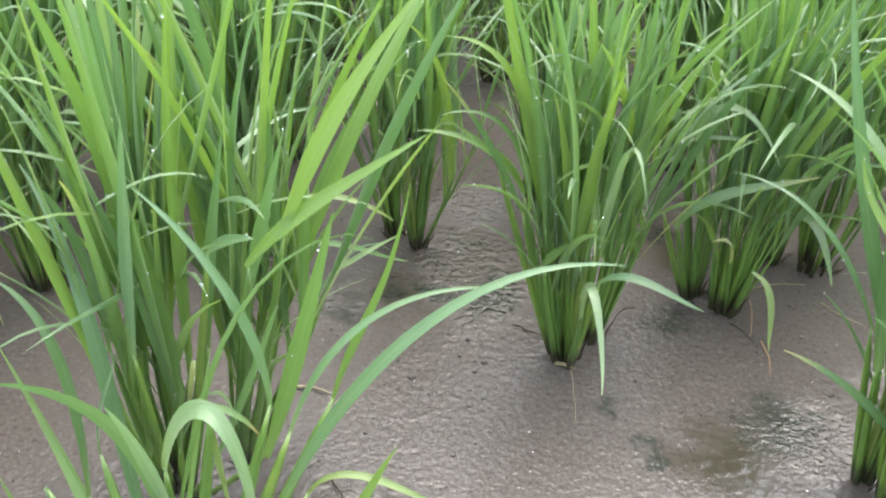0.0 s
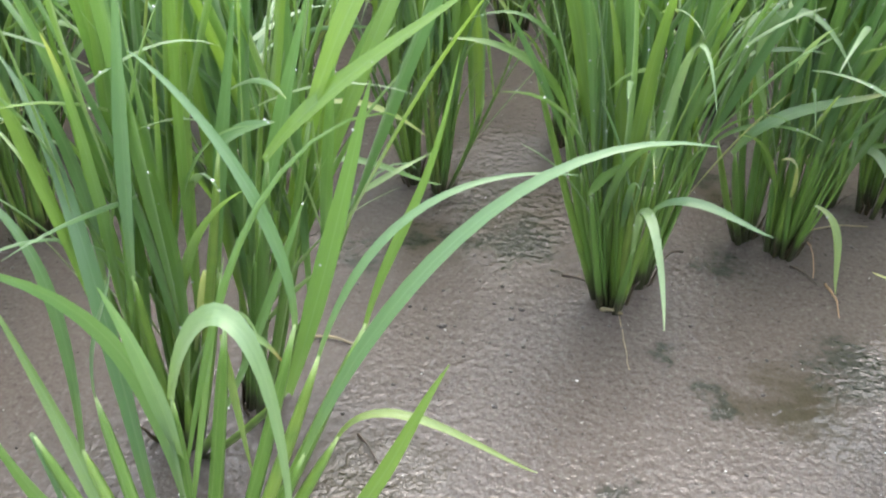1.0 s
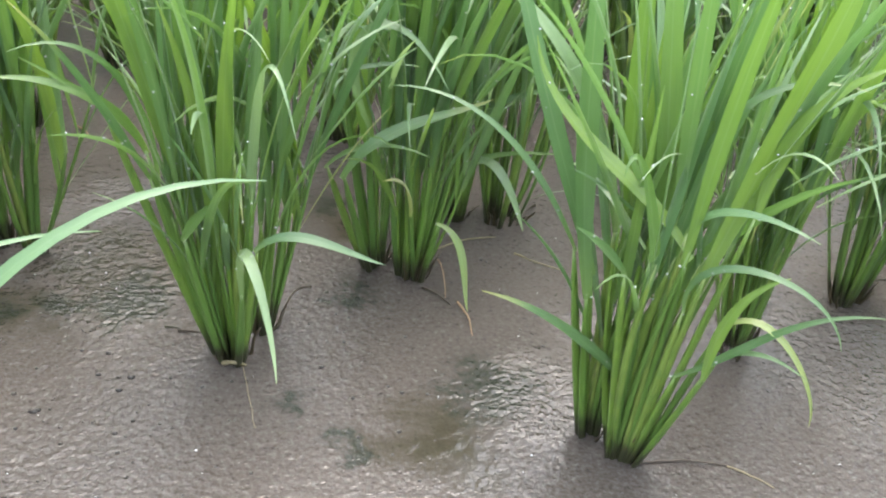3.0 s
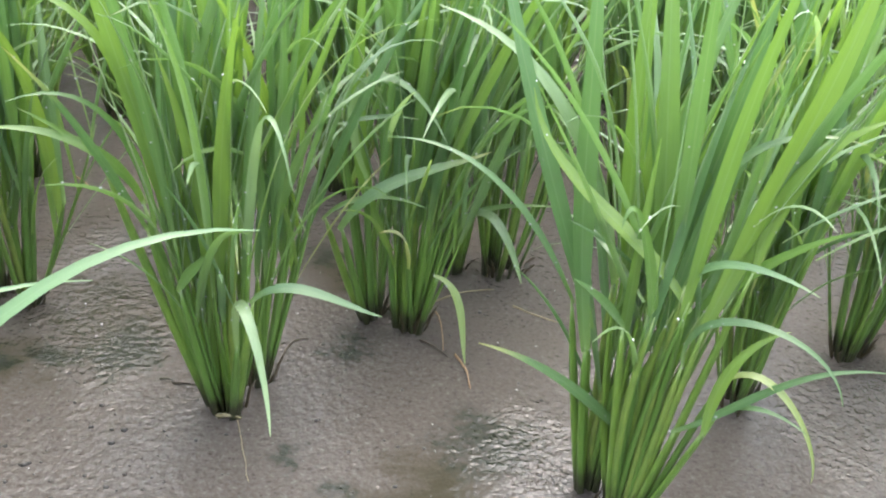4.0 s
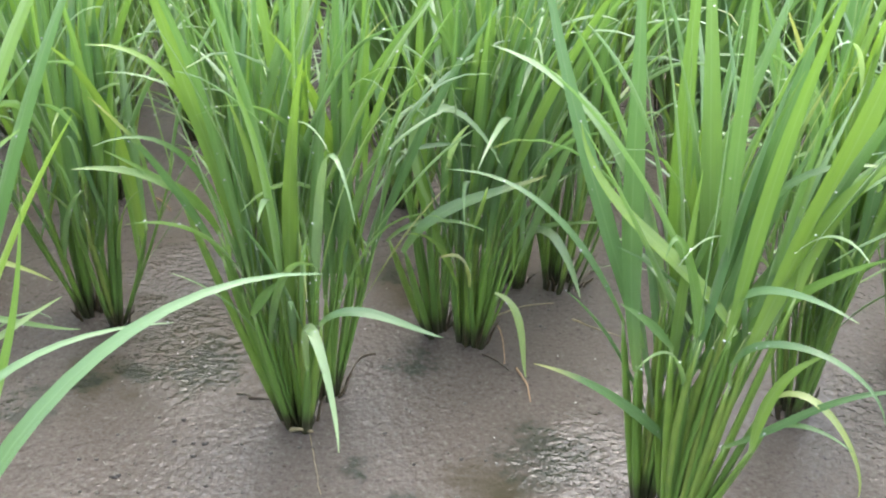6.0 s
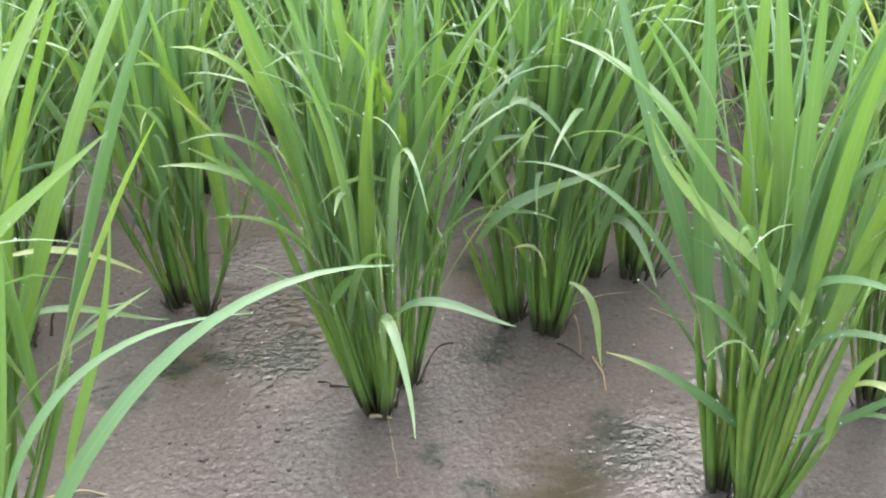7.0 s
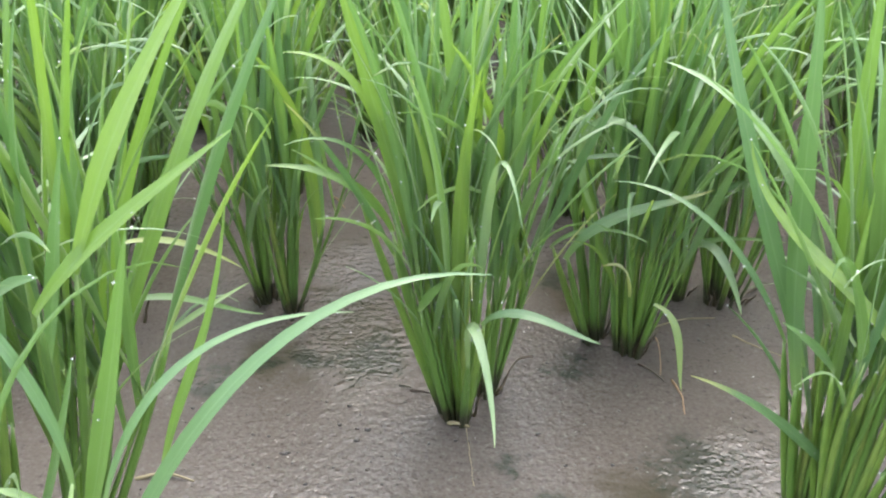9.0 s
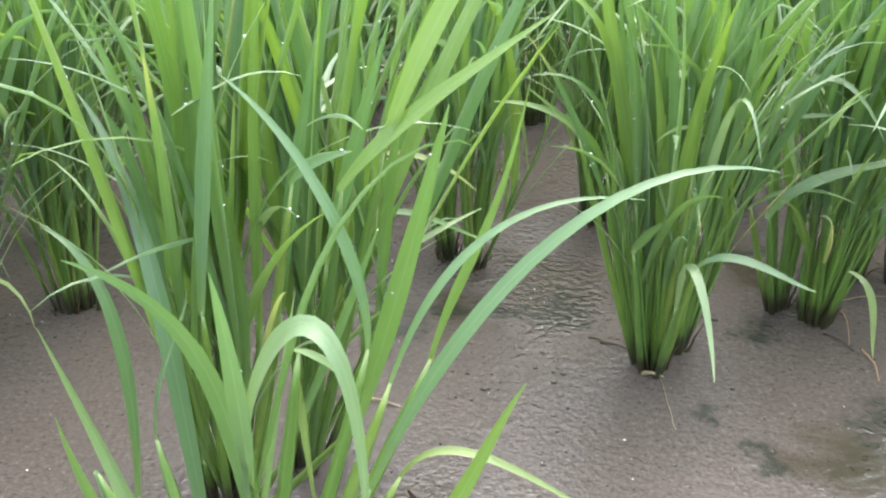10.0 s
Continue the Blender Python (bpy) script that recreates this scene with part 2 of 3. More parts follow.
def water_material():
    """Turbid water, stirred up by the rain: silt close under a pocked, reflecting surface."""
    m, n, l, out = material("rain_water")
    geo = n.new("ShaderNodeNewGeometry")
    pos = geo.outputs["Position"]
    base, mid, fine = mud_colour(n, l, pos)
    # a thin pocked film over the mud, ruffled water in the open, calm water between the plants
    loose = warped(n, l, pos, 16.0, 0.10)
    ruffled, calm = zone(n, l, loose, RUFFLED, 0.5), zone(n, l, loose, CALM, 0.9)
    film = math_node(n, l, "SUBTRACT", 1.0, math_node(n, l, "MAXIMUM", ruffled, calm))
    waves = math_node(n, l, "ADD", math_node(n, l, "MULTIPLY", noise_node(n, l, pos, 105, 3), 0.62), math_node(n, l, "MULTIPLY", noise_node(n, l, pos, 250, 2), 0.20))
    height = math_node(n, l, "MULTIPLY", waves, ruffled)
    height = math_node(n, l, "MULTIPLY_ADD", math_node(n, l, "MULTIPLY", noise_node(n, l, pos, 40, 1), 0.42), calm, height)
    height = math_node(n, l, "MULTIPLY_ADD", math_node(n, l, "MULTIPLY", noise_node(n, l, pos, 110, 3, 0.6), 0.25), film, height)
    still = math_node(n, l, "SUBTRACT", 1.0, math_node(n, l, "MAXIMUM", calm, math_node(n, l, "MULTIPLY", ruffled, 0.5)))
    for scale, tall in ((62.0, 0.04), (150.0, 0.11), (290.0, 0.07)):
        pit = n.new("ShaderNodeTexVoronoi")
        pit.feature = "SMOOTH_F1"
        pit.inputs["Scale"].default_value, pit.inputs["Smoothness"].default_value = scale, 0.5
        l.new(pos, pit.inputs["Vector"])
        height = math_node(n, l, "MULTIPLY_ADD", math_node(n, l, "MULTIPLY", pit.outputs["Distance"], tall), still, height)
    # drop rings
    vor = n.new("ShaderNodeTexVoronoi")
    vor.inputs["Scale"].default_value = 24.0
    l.new(pos, vor.inputs["Vector"])
    d = vor.outputs["Distance"]
    fade = math_node(n, l, "SUBTRACT", 1.0, math_node(n, l, "MULTIPLY", d, 2.6), clamp=True)
    ring = math_node(n, l, "MULTIPLY", math_node(n, l, "SINE", math_node(n, l, "MULTIPLY", d, 40.0)), fade)
    height = math_node(n, l, "MULTIPLY_ADD", ring, math_node(n, l, "MULTIPLY", math_node(n, l, "SUBTRACT", 1.0, calm), 0.05), height)
    bump = n.new("ShaderNodeBump")
    bump.inputs["Strength"].default_value, bump.inputs["Distance"].default_value = 1.0, 0.0065
    l.new(height, bump.inputs["Height"])
    silt = n.new("ShaderNodeBsdfDiffuse")
    l.new(base, silt.inputs["Color"])
    soft = n.new("ShaderNodeBump")
    soft.inputs["Strength"].default_value, soft.inputs["Distance"].default_value = 0.12, 0.0045
    l.new(height, soft.inputs["Height"])
    l.new(soft.outputs[0], silt.inputs["Normal"])
    fres = n.new("ShaderNodeFresnel")
    l.new(math_node(n, l, "MULTIPLY_ADD", film, -0.22, 1.67), fres.inputs["IOR"])
    l.new(bump.outputs[0], fres.inputs["Normal"])
    gloss = n.new("ShaderNodeBsdfGlossy")
    l.new(math_node(n, l, "MULTIPLY_ADD", film, 0.07, 0.02), gloss.inputs["Roughness"])
    l.new(bump.outputs[0], gloss.inputs["Normal"])
    both = n.new("ShaderNodeMixShader")
    l.new(fres.outputs[0], both.inputs[0])
    l.new(silt.outputs[0], both.inputs[1])
    l.new(gloss.outputs[0], both.inputs[2])
    l.new(both.outputs[0], out.inputs["Surface"])
    return m


def plain_material(name, colour, rough=0.6, grain=90.0, other=None):
    m, n, l, out = material(name)
    geo = n.new("ShaderNodeNewGeometry")
    spot = noise_node(n, l, geo.outputs["Position"], grain, 3)
    p = n.new("ShaderNodeBsdfPrincipled")
    l.new(mix_colour(n, l, spot, colour, other or tuple(c * 1.8 for c in colour)), p.inputs["Base Color"])
    p.inputs["Roughness"].default_value = rough
    l.new(p.outputs[0], out.inputs["Surface"])
    return m


SPECK = plain_material("dark_debris", (0.018, 0.016, 0.014), 0.5)
TWIG = plain_material("dead_stalk", (0.030, 0.022, 0.014), 0.5)
STRAW = plain_material("orange_straw", (0.22, 0.105, 0.045), 0.6, 60, (0.34, 0.25, 0.15))
PALE_STRAW = plain_material("pale_straw", (0.15, 0.125, 0.07), 0.6)


def drop_material():
    m, n, l, out = material("raindrop")
    p = n.new("ShaderNodeBsdfPrincipled")
    # white body at part transmission puts the sky's glint into the drop's colour
    p.inputs["Base Color"].default_value = (0.95, 0.97, 0.95, 1)
    p.inputs["Roughness"].default_value, p.inputs["IOR"].default_value, p.inputs["Transmission Weight"].default_value = 0.03, 1.33, 0.6
    l.new(p.outputs[0], out.inputs["Surface"])
    return m


ROTTEN = plain_material("rotted_sheath", (0.020, 0.014, 0.008), 0.45, 140, (0.060, 0.045, 0.018))
DROP = drop_material()
MUD, WATER = mud_material(), water_material()


# ---- mesh building ----
def mesh_from(name, verts, faces, mat, uvs=None, mats=None, face_mats=None):
    me = bpy.data.meshes.new(name)
    me.from_pydata([tuple(v) for v in verts], [], faces)
    for k in (mats or [mat]):
        me.materials.append(k)
    me.polygons.foreach_set("use_smooth", [True] * len(me.polygons))
    if face_mats is not None:
        me.polygons.foreach_set("material_index", face_mats)
    if uvs is not None:
        layer = me.uv_layers.new(name="UVMap")
        idx = np.empty(len(me.loops), dtype=np.int32)
        me.loops.foreach_get("vertex_index", idx)
        layer.data.foreach_set("uv", np.asarray(uvs, dtype=np.float32)[idx].ravel())
    me.update()
    return me


def unit(v):
    return v / np.maximum(np.linalg.norm(v, axis=-1, keepdims=True), 1e-9)


def blade(line, width, side, fold=0.22, wave=0.0):
    """A leaf blade along a line of points: keeled section of four strips. Returns verts, faces, uvs."""
    n = len(line)
    tang = unit(np.gradient(line, axis=0))
    side = unit(side - tang * (side * tang).sum(1, keepdims=True))
    up = np.cross(side, tang)
    s = np.linspace(0, 1, n)
    cols, uvs = [], []
    for k in (-1.0, -0.5, 0.0, 0.5, 1.0):
        lift = fold * abs(k) ** 1.4 + (wave * math.sin(3 * k) * np.sin(s * 19 + k) if wave else 0.0)
        cols.append(line + side * (0.5 * k * width)[:, None] + up * (width * lift * 0.5)[:, None])
        uvs.append(np.stack([np.full(n, 0.5 + 0.5 * k), s], 1))
    verts = np.stack(cols, 1).reshape(-1, 3)
    faces = [(i * 5 + k, i * 5 + k + 1, i * 5 + k + 6, i * 5 + k + 5) for i in range(n - 1) for k in range(4)]
    return verts, faces, np.stack(uvs, 1).reshape(-1, 2)


def width_profile(s, w):
    return w * np.clip((0.42 + 1.9 * s) * (s < 0.3) + 0.99 * (s >= 0.3), 0, 1) * np.clip((1 - s) / 0.55, 0.015, 1) ** 0.72


def leaf_geometry(rng, start, lean, az, length, width, droop, power=2.0, roll=0.0, twist=0.0, sway=0.0, segs=14):
    """A leaf that leaves its sheath at an angle from upright and droops along its length."""
    s = np.linspace(0, 1, segs)
    th = lean + droop * s ** power
    a = az + sway * s
    d = np.stack([np.sin(th) * np.cos(a), np.sin(th) * np.sin(a), np.cos(th)], 1)
    step = length / (segs - 1)
    line = np.array(start) + np.concatenate([[np.zeros(3)], np.cumsum((d[:-1] + d[1:]) / 2 * step, axis=0)])
    flat = np.stack([-np.sin(a), np.cos(a), np.zeros(segs)], 1)
    lift = np.cross(flat, d)
    r = roll + twist * s
    side = flat * np.cos(r)[:, None] + lift * np.sin(r)[:, None]
    return blade(line, width_profile(s, width), side, 0.18 + 0.25 * rng.random(), 0.04)


def stem_geometry(line, radius, flat_dir, sides=7):
    """A tiller: a flattened tube of wrapped sheaths with a swelling where blades leave it."""
    n = len(line)
    tang = unit(np.gradient(line, axis=0))
    a = unit(flat_dir - tang * (tang @ flat_dir)[:, None])
    b = np.cross(tang, a)
    s = np.linspace(0, 1, n)
    verts, uvs = [], []
    for k in range(sides):
        t = 2 * math.pi * k / sides
        verts.append(line + a * (math.cos(t) * radius * 1.25)[:, None] + b * (math.sin(t) * radius * 0.8)[:, None])
        uvs.append(np.stack([np.full(n, 0.5 - 0.5 * math.cos(t)), s], 1))
    verts, uvs = np.stack(verts, 1).reshape(-1, 3), np.stack(uvs, 1).reshape(-1, 2)
    faces = [(i * sides + k, i * sides + (k + 1) % sides, (i + 1) * sides + (k + 1) % sides, (i + 1) * sides + k) for i in range(n - 1) for k in range(sides)]
    faces.append(tuple((n - 1) * sides + k for k in range(sides)))
    return verts, faces, uvs


def hill_geometry(rng, tillers=19, clumps=((-0.004, 0.0, 0.014, 0.6), (0.014, 0.012, 0.010, 0.4)), height=0.21, fan=0.30, leaves=4, tall=0.31, wide=0.0096, segs=14, stem_segs=9, sides=7, lean=(0.0, 0.0), low_share=1.0, fresh=0.2, stout=0.0031, bent=0.24, wisps=0):
    """All the tillers and blades of one hill of rice, about its foot. clumps: x, y, radius and share of each bunch of tillers."""
    out = []
    shares = np.cumsum([c[3] for c in clumps])
    for i in range(tillers):
        cx, cy, spread, _ = clumps[int(np.searchsorted(shares, rng.random() * shares[-1]))]
        ang = rng.uniform(0, 2 * math.pi)
        r = math.sqrt(rng.random())
        root = np.array([cx + math.cos(ang) * spread * r, cy + math.sin(ang) * spread * r, 0])
        ox, oy = (root[0] - cx) / spread * 0.75 + cx / 0.03 * 0.5, (root[1] - cy) / spread * 0.75 + cy / 0.03 * 0.5
        az = math.atan2(oy, ox) + rng.normal(0, 0.35)
        reach = min(1.1, math.hypot(ox, oy))
        tilt = fan * reach * rng.uniform(0.5, 1.3) + rng.normal(0, 0.03)
        h = height * rng.uniform(0.7, 1.2)
        s = np.linspace(0, 1, stem_segs)
        th = tilt * (1.2 - 0.5 * s)
        d = np.stack([np.sin(th) * math.cos(az) + lean[0] * s, np.sin(th) * math.sin(az) + lean[1] * s, np.cos(th)], 1)
        line = root + np.concatenate([[np.zeros(3)], np.cumsum((d[:-1] + d[1:]) / 2 * h / (stem_segs - 1), axis=0)])
        line -= d[0] / d[0][2] * 0.030
        line[:, :2] += np.stack([np.sin(s * rng.uniform(2, 5) + rng.uniform(0, 6)) * 0.002 * s for _ in range(2)], 1)
        rad = stout * rng.uniform(0.6, 1.2) * (0.72 + 0.75 * s - 0.75 * s ** 2 - 0.62 * s ** 9)
        flat_dir = np.array([math.cos(az + 1.3), math.sin(az + 1.3), 0.0])
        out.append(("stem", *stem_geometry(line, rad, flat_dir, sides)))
        count = leaves + (rng.random() < 0.3)
        for j in range(0 if rng.random() < low_share else 1, count):
            f = min(0.999, 0.57 + 0.41 * (j + rng.uniform(0.1, 0.6)) / (count - 0.3))
            if j == count - 1:
                f = 0.94
            k = f * (stem_segs - 1)
            i0 = min(int(k), stem_segs - 2)
            start = line[i0] + (line[i0 + 1] - line[i0]) * (k - i0)
            side_az = az + (math.pi if j % 2 else 0.0) + rng.normal(0, 0.7)
            low = j == 0
            length = tall * rng.uniform(0.7, 1.15) * (0.6 if low else 1.0)
            width = wide * rng.uniform(0.55, 1.3) * (0.55 if low else 1.0)
            ln = abs(rng.normal(0.17, 0.12)) + (0.22 if low else 0.0)
            if rng.random() < bent:
                droop, power, width = rng.uniform(1.2, 2.4), rng.uniform(1.6, 4.0), width * 0.72
            else:
                droop, power = abs(rng.normal(0.22, 0.24)), 1.8
            if low:
                droop += rng.uniform(0.0, 0.8)
            old = low and rng.random() < 0.12
            kind = "old_leaf" if old else "young_leaf" if rng.random() < fresh else "leaf"
            out.append((kind, *leaf_geometry(rng, start, ln, side_az, length, width, droop, power,
                        rng.normal(0, 0.5), rng.normal(0, 0.9), rng.normal(0, 0.25), segs)))
    # narrow lower blades that hang out sideways from the bunch
    for i in range(wisps):
        a, z = rng.uniform(0, 2 * math.pi), height * rng.uniform(0.85, 1.6)
        reach = 0.015 + z * math.tan(fan) * rng.uniform(0.2, 0.8)
        start = (math.cos(a) * reach + lean[0] * z * 0.5, math.sin(a) * reach + lean[1] * z * 0.5, z)
        out.append(("pale_leaf" if rng.random() < 0.35 else "leaf", *leaf_geometry(rng, start, rng.uniform(0.5, 1.2), a + rng.normal(0, 0.5), rng.uniform(0.07, 0.15),
                    wide * rng.uniform(0.38, 0.62), rng.uniform(0.3, 1.3), rng.uniform(1.2, 2.4), rng.normal(0, 0.35), rng.normal(0, 0.5), rng.normal(0, 0.3), 9)))
    return out


MATS = {"stem": STEM, "leaf": LEAF, "young_leaf": YOUNG_LEAF, "old_leaf": OLD_LEAF, "pale_leaf": SKYLIT_LEAF}


def part(name, me, parent, label=""):
    ob = new(name, me)
    ob.parent = parent
    return tagged(ob, label)


def rice_plant(seed, at, label, group="rice plants in the paddy", **kw):
    """One hill of rice: an empty at the foot, with each tiller and each blade a part."""
    rng = np.random.default_rng(seed)
    hill = tagged(new("rice_plant"), label, "rice plant", group)
    for kind, v, f, uv in hill_geometry(rng, **kw):
        old = kind == "old_leaf"
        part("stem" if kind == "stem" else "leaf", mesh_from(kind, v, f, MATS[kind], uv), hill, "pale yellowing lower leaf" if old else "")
    hill.location = (at[0], at[1], 0)
    return hill


def dead_sheaths(hill, rng, clumps):
    """Rotted brown sheaths that stand round the foot of each bunch."""
    for cx, cy, spread, share in clumps:
        for i in range(3 + int(9 * share)):
            a = rng.uniform(0, 2 * math.pi)
            out = np.array([math.cos(a), math.sin(a), 0.0])
            foot = np.array([cx, cy, -0.012]) + out * spread * rng.uniform(0.5, 1.1)
            s = np.linspace(0, 1, 6)[:, None]
            line = foot + out * (0.012 * rng.uniform(0.2, 1.6) * s) + np.array([0, 0, rng.uniform(0.022, 0.050)]) * s + rng.normal(0, 0.0012, (6, 3)) * s
            v, f, uv = stem_geometry(line, 0.0019 * rng.uniform(0.6, 1.3) * (1.1 - 0.85 * s[:, 0] ** 2), np.array([-math.sin(a), math.cos(a), 0.0]), 5)
            part("sheath", mesh_from("sheath", v, f, ROTTEN, uv), hill, "dark brown rotted sheath")


# ---- ground: one sheet of wet mud out to the horizon, and the water on it ----
def spaced(n, centre, near, far):
    u = np.linspace(-1, 1, n)
    b = math.asinh(far / near * 1.0)
    return centre + near * np.sinh(u * b)


def mud_height(x, y):
    p = Vector((x, y, 0.3))
    h = -0.0032 + 0.0022 * noise.noise(p * 3.1) + 0.0016 * noise.noise(p * 9.0) + 0.0010 * noise.noise(p * 31.0)
    for px, py, r, depth in POOLS:
        d = ((x - px) ** 2 + (y - py) ** 2) / (r * r)
        if d < 4:
            h -= depth * math.exp(-1.6 * d)
    return h


def sheet(name, n, near, height, mat, z=0.0):
    xs, ys = spaced(n, 0.35, near, 400.0), spaced(n, 1.0, near, 400.0)
    verts = [(x, y, z + (height(x, y) if height else 0.0)) for y in ys for x in xs]
    faces = [(j * n + i, j * n + i + 1, (j + 1) * n + i + 1, (j + 1) * n + i) for j in range(n - 1) for i in range(n - 1)]
    return new(name, mesh_from(name, verts, faces, mat))


tagged(sheet("ground", 360, 0.45, mud_height, MUD), "wet grey-brown paddy mud with dark specks", "ground", kind="structure")
tagged(sheet("water", 24, 2.0, None, WATER), "shallow rain-pocked water standing on the mud", "water", kind="structure")

# ---- rice hills that the camera passes close to ----
LABEL = "bright green rice plant rising from shallow muddy water"
NEAR = {
    "A": ((0.262, 1.003), 27, ((-0.017, -0.014, 0.010, 0.65), (0.007, 0.027, 0.009, 0.35))),
    "B": ((0.409, 1.118), 28, ((0.012, 0.006, 0.013, 0.82), (-0.022, 0.028, 0.006, 0.18))),
    "D": ((0.524, 1.237), 34, ((0.012, 0.002, 0.021, 0.68), (-0.040, 0.012, 0.011, 0.32))),
    "E": ((0.017, 1.164), 25, ((-0.019, 0.012, 0.010, 0.5), (0.015, -0.004, 0.010, 0.5))),
    "C": ((0.583, 0.864), 22, ((-0.024, 0.013, 0.008, 0.25), (-0.004, -0.008, 0.013, 0.75))),
    "N": ((-0.097, 0.745), 26, ((-0.010, -0.024, 0.016, 0.6), (0.037, 0.025, 0.012, 0.4))),
    "M": ((-0.030, 0.545), 1, ((0.0, 0.0, 0.020, 1.0),)),
    "I": ((0.166, 1.316), 26, ((-0.004, 0.0, 0.014, 0.6), (0.014, 0.012, 0.010, 0.4))),
    "H": ((-0.156, 1.095), 26, ((-0.004, 0.0, 0.014, 0.6), (0.014, 0.012, 0.010, 0.4))),
    "W": ((-0.382, 0.961), 24, ((-0.004, 0.0, 0.014, 0.6), (0.014, 0.012, 0.010, 0.4))),
    "R": ((0.736, 0.994), 28, ((-0.004, 0.0, 0.014, 0.6), (0.014, 0.012, 0.010, 0.4))),
    "F": ((0.892, 1.076), 28, ((-0.004, 0.0, 0.014, 0.6), (0.014, 0.012, 0.010, 0.4))),
    "J": ((0.045, 1.660), 26, ((-0.004, 0.0, 0.014, 0.6), (0.014, 0.012, 0.010, 0.4))),
    "G": ((-0.046, 1.444), 26, ((-0.004, 0.0, 0.014, 0.6), (0.014, 0.012, 0.010, 0.4))),
}
HILLS = {}
for i, (key, (at, tillers, clumps)) in enumerate(NEAR.items()):
    lean = {"C": (0.18, -0.03), "A": (0.02, 0.0), "N": (0.03, 0.0)}.get(key, (0.0, 0.0))
    HILLS[key] = rice_plant(100 + i, at, LABEL, tillers=tillers, clumps=clumps, lean=lean, leaves=3 if key == "C" else 4, height=0.25 if key == "N" else 0.23, fan=0.40 if key in "ED" else 0.30, bent=0.24 if key in "HIWRFGJ" else 0.14, wisps=0 if key == "M" else 12 if key in "NC" else 18, tall=0.40 if key == "N" else 0.31, wide=0.0118 if key == "N" else 0.0100, low_share=0.2 if key == "C" else 0.55 if key in "ABDM" else 0.8, fresh=0.45 if key in "NM" else 0.12 if key == "C" else 0.25)
    dead_sheaths(HILLS[key], np.random.default_rng(700 + i), clumps)

SINGLE = {"leaf": LEAF, "pale": PALE_LEAF, "young": YOUNG_LEAF, "old": OLD_LEAF, "skylit": SKYLIT_LEAF}
FACE = np.array([0.0, -0.62, 0.78])


def hero(key, k0, k1, k2, k3, width, tone):
    """A leaf of its own course, from its sheath to its tip, in metres from the foot of its hill, with the tiller that bears it. width in mm."""
    s = np.linspace(0, 1, 18)[:, None]
    a, b, c, d = (np.array(k) for k in (k0, k1, k2, k3))
    line = a * (1 - s) ** 3 + 3 * b * s * (1 - s) ** 2 + 3 * c * s * s * (1 - s) + d * s ** 3
    tang = unit(np.gradient(line, axis=0))
    side = np.cross(tang, FACE)
    v, f, uv = blade(line, width_profile(s[:, 0], width * 0.00105), side, 0.25, 0.03)
    part("leaf", mesh_from("leaf", v, f, SINGLE[tone], uv), HILLS[key], "pale yellowing leaf" if tone == "old" else "")
    flat = np.array([a[0], a[1], 0.0])
    cx, cy, spread, _ = min(NEAR[key][2], key=lambda c: math.hypot(flat[0] - c[0], flat[1] - c[1]))
    centre = np.array([cx, cy, 0.0])
    foot = centre + (flat - centre) * min(1.0, spread * 0.8 / max(np.linalg.norm(flat - centre), 1e-6)) - np.array([0, 0, 0.030])
    bend = foot * 0.45 + flat * 0.55 + np.array([0, 0, max(a[2], 0.02) * 0.5])
    q = np.linspace(0, 1, 9)[:, None]
    line = foot * (1 - q) ** 2 + 2 * bend * q * (1 - q) + (a + tang[0] * 0.004) * q ** 2
    v, f, uv = stem_geometry(line, ((0.0044 if key == "M" else 0.0034) * (0.75 + 0.7 * q - 0.72 * q ** 2 - 0.55 * q ** 9))[:, 0], np.array([0.9, 0.3, 0.0]))
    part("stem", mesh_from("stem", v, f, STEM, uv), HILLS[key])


hero("A", (-0.004, -0.020, 0.144), (0.004, -0.057, 0.158), (0.004, -0.061, 0.416), (0.037, -0.118, 0.275), 7.8, "skylit")
hero("A", (-0.007, -0.060, 0.097), (-0.012, -0.084, 0.220), (0.019, -0.113, 0.127), (0.024, -0.169, 0.095), 8.9, "skylit")
hero("A", (0.004, -0.060, 0.143), (0.030, -0.064, 0.181), (0.080, -0.070, 0.146), (0.111, -0.075, 0.141), 8.3, "pale")
hero("A", (-0.054, -0.053, 0.148), (-0.047, -0.055, 0.165), (-0.036, -0.058, 0.180), (-0.020, -0.061, 0.193), 9.2, "young")
hero("A", (-0.045, -0.033, 0.146), (-0.070, -0.040, 0.276), (-0.114, -0.049, 0.408), (-0.130, -0.058, 0.540), 11.9, "young")
hero("A", (-0.082, -0.004, 0.176), (-0.106, -0.019, 0.236), (-0.128, -0.036, 0.298), (-0.165, -0.058, 0.350), 6.8, "leaf")
hero("A", (-0.077, -0.004, 0.176), (-0.073, -0.017, 0.225), (-0.094, -0.032, 0.337), (-0.168, -0.058, 0.309), 6.4, "leaf")
hero("A", (-0.084, -0.004, 0.202), (-0.098, -0.013, 0.252), (-0.144, -0.025, 0.281), (-0.192, -0.039, 0.280), 9.4, "young")
hero("A", (-0.113, -0.006, 0.240), (-0.129, -0.015, 0.262), (-0.147, -0.026, 0.281), (-0.166, -0.038, 0.297), 4.6, "young")
hero("A", (-0.048, -0.022, 0.176), (-0.082, -0.031, 0.223), (-0.068, -0.041, 0.394), (-0.162, -0.058, 0.391), 11.3, "young")
hero("A", (-0.042, -0.022, 0.283), (-0.032, -0.032, 0.240), (-0.050, -0.040, 0.420), (-0.064, -0.053, 0.358), 6.4, "leaf")
